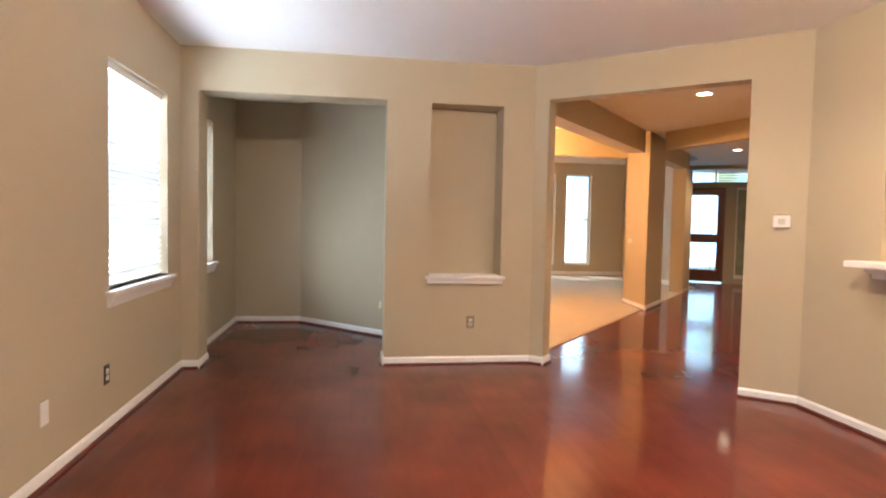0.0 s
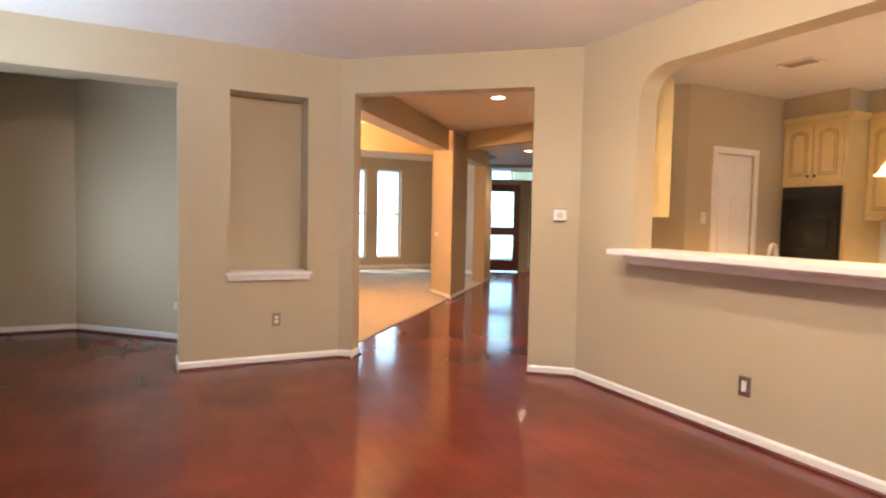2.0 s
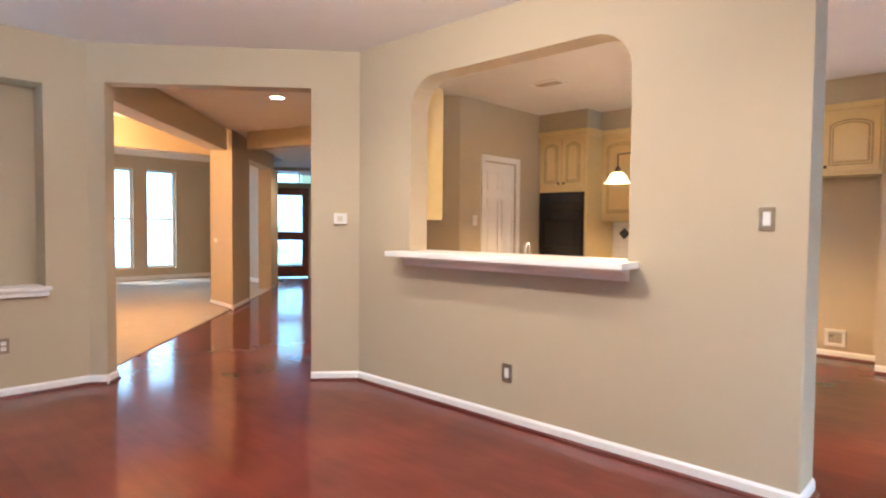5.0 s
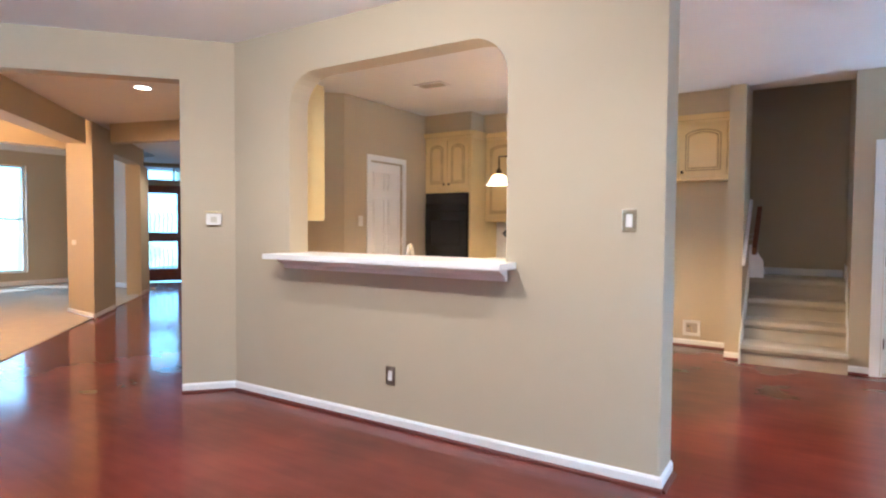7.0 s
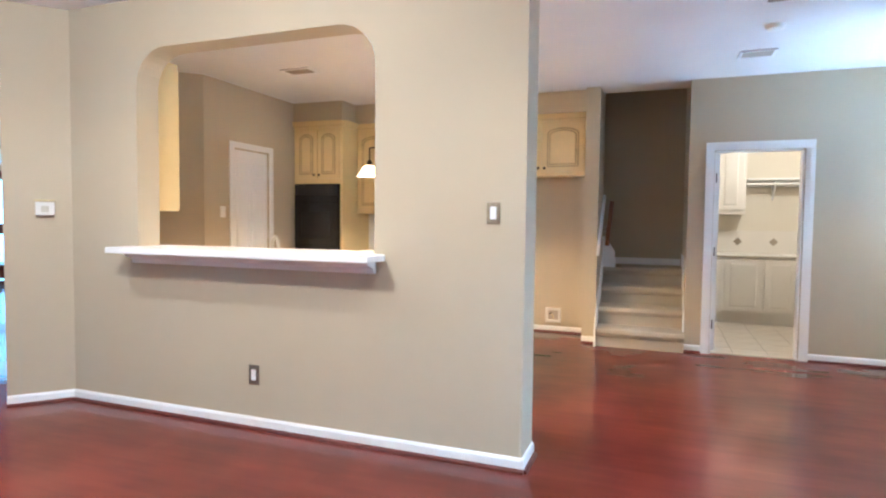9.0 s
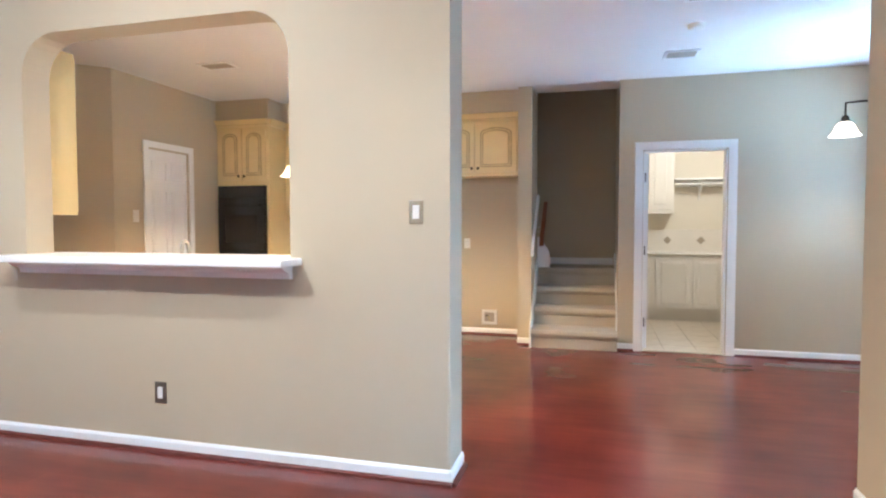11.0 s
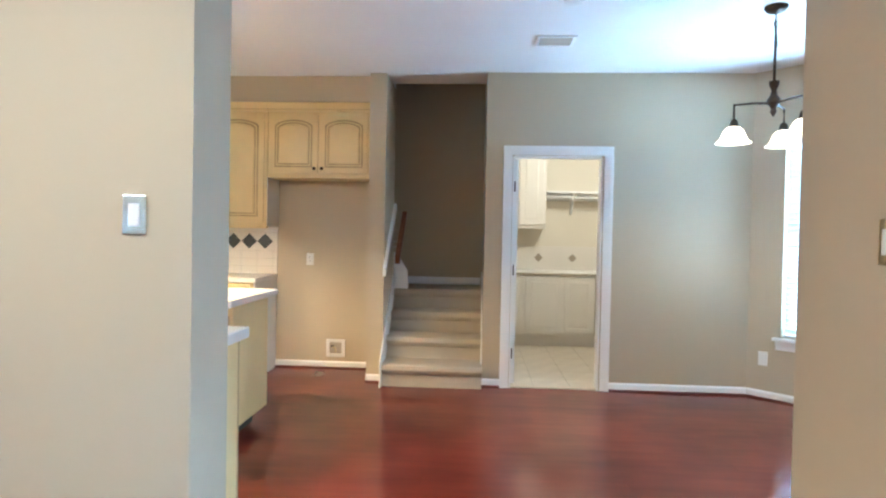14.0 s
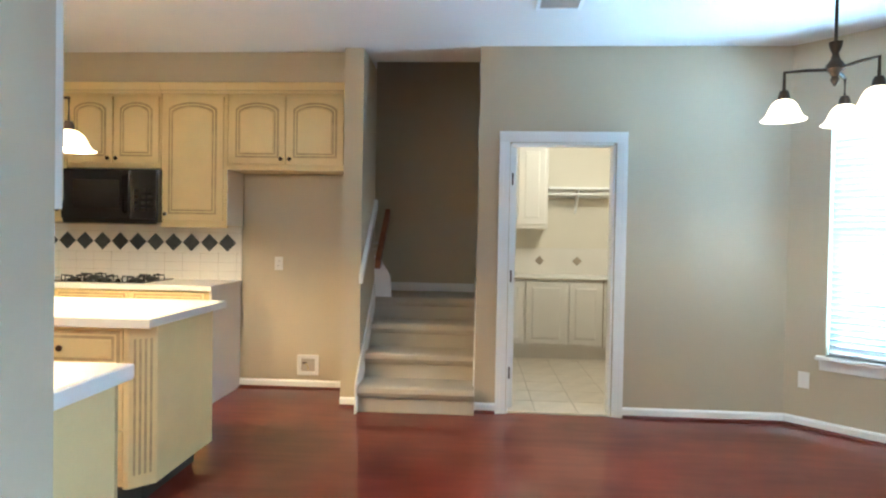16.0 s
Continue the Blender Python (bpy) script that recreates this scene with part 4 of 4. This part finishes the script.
def ceiling_vent(x, y, w, l, label):
    root = thing("ceiling_vent", label, "vent", "ceiling vents", at=(x, y, H))
    fr = box(-w / 2, w / 2, -l / 2, -l / 2 + 0.025, -0.012, -0.0005, 0.002)
    for a in ((-w / 2, w / 2, l / 2 - 0.025, l / 2, -0.012, -0.0005), (-w / 2, -w / 2 + 0.025, -l / 2 + 0.025, l / 2 - 0.025, -0.012, -0.0005), (w / 2 - 0.025, w / 2, -l / 2 + 0.025, l / 2 - 0.025, -0.012, -0.0005)):
        box(*a, 0.002, bm=fr)
    part("frame", fr, TRIM, root)
    # dark sheet in place of the shaded duct behind the louvres
    part("backing", box(-w / 2 + 0.024, w / 2 - 0.024, -l / 2 + 0.024, l / 2 - 0.024, -0.002, -0.0008), DARK, root)
    x = -w / 2 + 0.04
    while x < w / 2 - 0.03:
        part("slat", solid([(x, -l / 2 + 0.024, -0.003), (x + 0.012, -l / 2 + 0.024, -0.011), (x + 0.0135, -l / 2 + 0.024, -0.010), (x + 0.0015, -l / 2 + 0.024, -0.002)], (0, l - 0.048, 0)), GROUT, root)
        x += 0.026


ceiling_vent(5.63, -0.805, 0.22, 0.28, "white louvred ceiling vent near the laundry door")
ceiling_vent(4.29, -0.815, 0.22, 0.30, "white louvred ceiling vent over the breakfast area")
ceiling_vent(4.92, 3.21, 0.20, 0.32, "white louvred ceiling vent over the kitchen")
sm = thing("smoke_detector", "round white smoke detector on the ceiling", "smoke detector", at=(4.90, -0.82, H))
part("base", lathe([(0.066, -0.0005), (0.066, -0.012), (0.0, -0.012)], 28), PLASTIC, sm, smooth=True)
part("cover", lathe([(0.062, -0.012), (0.056, -0.028), (0.03, -0.036), (0.0, -0.037)], 28), PLASTIC, sm, smooth=True)

# ---- stairs ----
RISE, RUN, SX = 0.197, 0.27, 6.34
for k in range(4):
    x0, z1 = SX + RUN * k, RISE * (k + 1)
    x1 = SX + RUN * (k + 1) if k < 3 else 7.70
    prof = [(x0 + 0.02, z1 - RISE), (x0 + 0.02, z1 - 0.085), (x0 - 0.004, z1 - 0.075), (x0 - 0.018, z1 - 0.045), (x0 - 0.01, z1 - 0.012), (x0 + 0.02, z1), (x1 + 0.02, z1), (x1 + 0.02, z1 - RISE)]
    if k == 3:
        prof[-2], prof[-1] = (7.699, z1), (7.699, z1 - RISE)
    ya, yb = -0.333, 0.543
    st = tagged(link("stair_step", solid([(x, ya, z) for x, z in prof], (0, yb - ya, 0)), CARPET), "beige carpeted stair step with a rounded nosing", "stair step", "carpeted stair steps", "structure")
structure("landing", box(7.16, 7.699, 0.545, 1.33, 0.0, 0.787), CARPET, "beige carpeted stair landing", "landing")
structure("upper_step", box(7.16, 7.699, 0.875, 1.145, 0.787, 0.985, 0.02), CARPET, "beige carpeted upper stair step", "stair step")
structure("upper_step_two", box(7.16, 7.699, 1.145, 1.425, 0.787, 1.18, 0.02), CARPET, "beige carpeted upper stair step", "stair step")
structure("stair_skirt", solid([(6.300, 0.5435, 0.0), (6.300, 0.5435, 0.22), (6.340, 0.5435, 0.27), (7.020, 0.5435, 0.90), (7.039, 0.5435, 0.90), (7.039, 0.5435, 0.70), (6.400, 0.5435, 0.0)], (0, -0.014, 0)), TRIM, "white sloped skirt board beside the carpeted steps", "skirt board")
structure("stair_skirt_right", solid([(6.440, -0.3345, 0.0), (6.440, -0.3345, 0.32), (7.140, -0.3345, 0.93), (7.699, -0.3345, 0.93), (7.699, -0.3345, 0.70)], (0, 0.012, 0)), TRIM, "white sloped skirt board beside the carpeted steps", "skirt board")
structure("landing_baseboard", box(7.685, 7.6995, -0.315, 0.875, 0.788, 0.87, 0.003), TRIM, "white baseboard on the stair landing", "baseboard")
hr = thing("handrail", "white handrail board sloping up the stair wall", "handrail", at=(-0.16, -0.085, 0))
part("rail", solid([(6.56, 0.628, 0.95), (6.56, 0.628, 1.02), (7.16, 0.628, 1.62), (7.18, 0.628, 1.55)], (0, -0.03, 0)), TRIM, hr)
hr = thing("handrail", "stained oak handrail rising from the stair landing", "handrail", at=(-0.16, -0.085, 0))
part("rail", solid([(6.93, 0.575, 1.045), (6.93, 0.575, 1.115), (7.44, 0.575, 1.555), (7.44, 0.575, 1.485)], (0, -0.045, 0)), RAILWOOD, hr)
part("bracket", rod([(7.12, 0.555, 1.22), (7.12, 0.60, 1.20), (7.12, 0.629, 1.20)], 0.006), STEEL, hr)
part("bracket", rod([(7.17, 0.555, 1.27), (7.17, 0.60, 1.25), (7.17, 0.629, 1.25)], 0.006), STEEL, hr)
structure("stair_skirt_upper", solid([(7.06, 0.543, 0.788), (7.06, 0.543, 1.14), (7.06, 0.50, 1.14), (7.06, 0.47, 1.07), (7.06, 0.405, 0.97), (7.06, 0.395, 0.788)], (0.03, 0, 0)), TRIM, "white sloped skirt board at the foot of the upper flight", "skirt board")

# ---- laundry ----
dc = thing("door_casing", "white painted casing round the laundry doorway", "door casing", kind="structure")


def casing(root, x, ya, yb, z, w=0.078):
    """Moulded casing of a doorway in a wall that faces -x."""
    for y0, y1 in ((ya, ya + w), (yb - w, yb)):
        b = box(x - 0.014, x - 0.0005, y0, y1, 0.0, z - w, 0.003)
        box(x - 0.02, x - 0.0145, y0 if y0 == ya else y0 + w * 0.55, y0 + w * 0.45 if y0 == ya else y1, 0.0, z - w, 0.003, bm=b)
        part("side_casing", b, TRIM, root)
    b = box(x - 0.014, x - 0.0005, ya, yb, z - w, z, 0.003)
    box(x - 0.02, x - 0.0145, ya, yb, z - w * 0.45, z, 0.003, bm=b)
    part("head_casing", b, TRIM, root)


casing(dc, 6.445, -1.425, -0.488, 2.10)
for y0, y1 in ((-0.584, -0.5705), (-1.3395, -1.326)):
    part("jamb", box(6.446, 6.5645, y0, y1, 0.0, 2.006), TRIM, dc)
part("head_jamb", box(6.446, 6.5645, -1.326, -0.584, 2.006, 2.0195), TRIM, dc)
dl = thing("door_1", "white painted laundry door standing wide open", "door", kind="structure", at=(-0.155, -0.09, 0))
part("leaf", box(6.725, 7.46, -0.535, -0.497, 0.01, 2.0, 0.003), TRIM, dl)
for z in (0.28, 1.02, 1.76):
    part("hinge", box(6.70, 6.724, -0.512, -0.4945, z - 0.045, z + 0.045, 0.002), BRONZE, dl, "dark bronze hinge")
part("knob", lathe([(0.0, 0.055), (0.02, 0.05), (0.026, 0.038), (0.02, 0.022), (0.01, 0.018), (0.01, 0.006), (0.028, 0.004), (0.028, 0.0)], 18), STEEL, dl, smooth=True).matrix_local = Matrix.Translation((7.39, -0.536, 1.0)) @ Matrix.Rotation(radians(90), 4, "X")
lc = thing("base_cabinet", "white laundry base cabinets with raised panel doors", "cabinet", at=(-0.155, -0.09, 0))
part("body", box(8.57, 9.14, -2.28, -0.45, 0.14, 0.872, 0.002), WHITECAB, lc)
part("toe_kick", box(8.63, 9.14, -2.28, -0.45, 0.0, 0.14), WHITECAB, lc)
for y0, y1 in ((-0.76, -0.50), (-1.215, -0.785), (-1.590, -1.245), (-2.05, -1.65)):
    raised_door(lc, 8.57, y0, y1, 0.18, 0.85, rise=0, mat=WHITECAB, rail=0.055)
# taupe strip painted in for the shade of the gap between doors
part("gap_shade_strip", box(8.56, 8.5695, -1.612, -1.602, 0.16, 0.87), TAUPE, lc)
lt = thing("worktop", "beige laundry countertop with a dark front edge", "worktop", at=(-0.155, -0.09, 0))
part("top", box(8.545, 9.145, -2.29, -0.445, 0.873, 0.905, 0.004), COUNTER, lt)
part("edge", box(8.540, 8.5445, -2.29, -0.445, 0.875, 0.888), TAUPE, lt)
lb = thing("backsplash", "beige laundry backsplash with small taupe diamonds", "backsplash", at=(-0.155, -0.09, 0))
part("panel", box(9.136, 9.1495, -2.29, -0.445, 0.906, 1.20), WTILE, lb)
for y in (-0.98, -1.415, -1.85):
    pts = [(9.1355, y - 0.055, 1.062), (9.1355, y, 1.007), (9.1355, y + 0.055, 1.062), (9.1355, y, 1.117)]
    part("diamond_tile", solid(pts, (-0.003, 0, 0)), TAUPE, lb, "small taupe diamond tile")
part("top_edge", box(9.133, 9.1495, -2.29, -0.445, 1.2005, 1.212, 0.002), WTILE, lb)

lu = thing("wall_cabinet", "white laundry upper cabinet with a raised panel door", "cabinet", at=(-0.155, -0.09, 0))
part("body", box(8.84, 9.145, -1.03, -0.45, 1.45, 2.40, 0.002), WHITECAB, lu)
raised_door(lu, 8.84, -1.0, -0.70, 1.48, 2.36, rise=0, mat=WHITECAB)
raised_door(lu, 8.84, -0.68, -0.47, 1.48, 2.36, rise=0, mat=WHITECAB)
part("light_rail", box(8.83, 8.86, -1.03, -0.45, 1.43, 1.45, 0.002), WHITECAB, lu)
ls = thing("wall_shelf", "white laundry shelf with a hanging rod beneath", "shelf", at=(-0.155, -0.09, 0))
part("board", box(8.86, 9.145, -2.28, -1.05, 1.88, 1.905, 0.003), TRIM, ls)
part("cleat", box(9.12, 9.145, -2.28, -1.05, 1.80, 1.88, 0.002), TRIM, ls)
part("hanging_rod", rod([(8.92, -2.28, 1.83), (8.92, -1.05, 1.83)], 0.014, 12), TRIM, ls, smooth=True)
part("bracket", solid([(9.13, -1.37, 1.62), (9.12, -1.37, 1.88), (8.88, -1.37, 1.88), (8.92, -1.37, 1.80)], (0, -0.02, 0)), TRIM, ls)

# pantry door
pdr = thing("door_2", "white six-panel pantry door, closed", "door", at=(-0.07, -0.09, 0.012), kind="structure")
part("leaf", box(5.245, 5.835, 4.325, 4.36, 0.01, 2.035, 0.002), TRIM, pdr)
for xx in (5.30, 5.575):
    for z0, z1 in ((0.16, 0.78), (0.92, 1.62), (1.72, 1.93)):
        rim = box(xx, xx + 0.012, 4.313, 4.3248, z0, z1, 0.004)
        for a in ((xx + 0.198, xx + 0.21, 4.313, 4.3248, z0, z1), (xx + 0.012, xx + 0.198, 4.313, 4.3248, z0, z0 + 0.012), (xx + 0.012, xx + 0.198, 4.313, 4.3248, z1 - 0.012, z1)):
            box(*a, 0.004, bm=rim)
        part("panel_moulding", rim, TRIM, pdr)
        part("panel", box(xx + 0.03, xx + 0.18, 4.318, 4.3248, z0 + 0.03, z1 - 0.03, 0.005), TRIM, pdr)
part("knob", lathe([(0.0, 0.055), (0.02, 0.05), (0.026, 0.038), (0.02, 0.022), (0.01, 0.018), (0.01, 0.006), (0.028, 0.004), (0.028, 0.0)], 18), STEEL, pdr, smooth=True).matrix_local = Matrix.Translation((5.30, 4.325, 0.97)) @ Matrix.Rotation(radians(90), 4, "X")
for z in (0.28, 1.12, 1.80):
    part("hinge", box(5.825, 5.848, 4.304, 4.324, z - 0.05, z + 0.05, 0.002), STEEL, pdr)
pc = thing("door_casing", "white painted casing round the pantry door", "door casing", at=(-0.07, -0.09, 0.012), kind="structure")
for x0, x1 in ((5.175, 5.238), (5.842, 5.905)):
    part("side_casing", box(x0, x1, 4.292, 4.3095, 0.0, 2.05, 0.004), TRIM, pc)
part("head_casing", box(5.175, 5.905, 4.292, 4.3095, 2.05, 2.115, 0.004), TRIM, pc)

# ---- entry door ----
em = Matrix(((ENTRY_D.x, -ENTRY_D.y, 0, ENTRY0.x), (ENTRY_D.y, ENTRY_D.x, 0, ENTRY0.y), (0, 0, 1, 0), (0, 0, 0, 1)))
ed = thing("door_3", "dark mahogany front door with two tall glass panes", "door", m=em, kind="structure")
lf = box(0.025, 0.12, 0.03, 0.075, 0.02, 2.20, 0.003)
for a in ((1.13, 1.27, 0.03, 0.075, 0.02, 2.20), (0.12, 1.13, 0.03, 0.075, 2.04, 2.20), (0.12, 1.13, 0.03, 0.075, 0.93, 1.14), (0.12, 1.13, 0.03, 0.075, 0.02, 0.30)):
    box(*a, 0.003, bm=lf)
part("leaf", lf, MAHOG, ed)
for z0, z1 in ((0.30, 0.93), (1.14, 2.04)):
    part("pane", box(0.12, 1.13, 0.05, 0.056, z0, z1), GLASS, ed).visible_shadow = False
    for k in range(10):
        xx = 0.20 + k * 0.09
        part("iron_bar", rod([(xx, 0.066, z0), (xx + 0.02, 0.066, (z0 + z1) / 2 - 0.1), (xx, 0.066, min(z1, z0 + 0.45))], 0.006, 6), IRON, ed)
part("frame_side", box(0.005, 0.025, 0.0, 0.16, 0.0, 2.22), MAHOG, ed)
part("frame_side", box(1.27, 1.29, 0.0, 0.16, 0.0, 2.22), MAHOG, ed)
part("frame_head", box(0.025, 1.27, 0.0, 0.16, 2.20, 2.22), MAHOG, ed)
part("handle", rod([(1.2, 0.03, 1.0), (1.2, -0.03, 1.0), (1.1, -0.035, 1.0)], 0.01), BRONZE, ed, smooth=True)
tw = thing("window_7", "white transom window above the front door", "window", m=em, kind="structure")
fb = box(0.10, 1.80, 0.05, 0.12, 2.33, 2.36)
for a in ((0.10, 1.80, 0.05, 0.12, 2.63, 2.66), (0.10, 0.13, 0.05, 0.12, 2.36, 2.63), (1.77, 1.80, 0.05, 0.12, 2.36, 2.63), (1.05, 1.09, 0.05, 0.12, 2.36, 2.63)):
    box(*a, bm=fb)
part("window_frame", fb, TRIM, tw)
part("pane", box(0.13, 1.77, 0.08, 0.085, 2.36, 2.63), GLASS, tw).visible_shadow = False
for k in range(5):
    part("shutter_slat", box(1.12, 1.76, 0.03, 0.06, 2.375 + k * 0.052, 2.405 + k * 0.052, 0.004), TRIM, tw)
sw_ = thing("window_8", "narrow white sidelight window beside the front door", "window", m=em, kind="structure")
fb = box(1.52, 1.55, 0.05, 0.12, 0.12, 2.22)
for a in ((1.76, 1.80, 0.05, 0.12, 0.12, 2.22), (1.55, 1.76, 0.05, 0.12, 2.17, 2.22), (1.55, 1.76, 0.05, 0.12, 0.12, 0.20)):
    box(*a, bm=fb)
part("window_frame", fb, TRIM, sw_)
part("pane", box(1.55, 1.76, 0.08, 0.085, 0.20, 2.17), FROST, sw_, "frosted green-grey glass")
# crown mouldings of the carpeted rooms
for k, (y, z) in enumerate(((9.249, 2.86), (13.999, 2.83))):
    structure("crown_trim", solid([(0.2, y, z), (0.2, y - 0.012, z), (0.2, y - 0.05, z + 0.05), (0.2, y - 0.10, z + 0.12), (0.2, y, z + 0.12)], (4.1 if k == 0 else 6.3, 0, 0)), TRIM, "white crown moulding under the tray ceiling", "crown moulding")
structure("crown_trim_column", solid([(4.17, 8.32, 2.86), (4.12, 8.33, 2.90), (4.07, 8.34, 2.979), (4.17, 8.32, 2.979)], (0.09, 0.92, 0)), TRIM, "white crown moulding under the tray ceiling", "crown moulding")

# laundry floor tiles, each a piece of its own
lfl = structure("floor_laundry", box(6.45, 8.995, -2.39, -0.53, 0.001, 0.006), GROUT, "beige ceramic tile laundry floor", "floor")
tile = None
for i in range(8):
    for j in range(6):
        x0, y0 = 6.457 + i * 0.318, -2.38 + j * 0.318
        if x0 > 8.47 or y0 > -0.59:
            continue
        if tile is None:
            ob = part("floor_tile", box(0, 0.312, 0, 0.312, 0.0, 0.006, 0.0015), TILE, lfl)
            tile = ob.data
        else:
            ob = new("floor_tile", tile)
            ob.parent = lfl
        ob.location = (x0, y0, 0.0062)

# ---- palm outside the front window ----
palm = thing("palm_plant", "green palm with arching fronds outside the front window", "plant", at=(4.25, 15.1, -0.12))
part("pot", lathe([(0.0, 0.0), (0.16, 0.0), (0.2, 0.3), (0.22, 0.34), (0.2, 0.34), (0.18, 0.3), (0.0, 0.28)], 20), TAUPE, palm, smooth=True)
part("trunk", rod([(0, 0, 0.25), (0.02, 0, 0.5), (0, 0.01, 0.75)], 0.05, 10), RAILWOOD, palm, smooth=True)
rng = random.Random(4)
for k in range(13):
    ang, rise = k * 2.4, rng.uniform(0.25, 0.75)
    ux, uy = math.cos(ang), math.sin(ang)
    b = bmesh.new()
    spine = [Vector((ux * 0.75 * u, uy * 0.75 * u, 0.75 + rise * math.sin(u * 2.2) - 0.25 * u * u)) for u in (i / 12 for i in range(13))]
    merge(b, rod(spine, 0.006, 5))
    side = Vector((-uy, ux, 0))
    for i in range(2, 13):
        for sg in (-1, 1):
            p, l = spine[i], 0.26 * (1 - abs(i / 12 - 0.45))
            tip = p + side * sg * l + Vector((ux, uy, 0)) * 0.1 - Vector((0, 0, 0.08))
            w = Vector((ux, uy, 0)) * 0.012
            vs = [b.verts.new(v) for v in (p - w, p + w, tip)]
            b.faces.new(vs)
    part("frond", b, GREEN, palm)
structure("ground", box(-30, 30, 14.3, 60, -0.25, -0.12), GROUT, "pale paved ground outside the front windows", "ground")
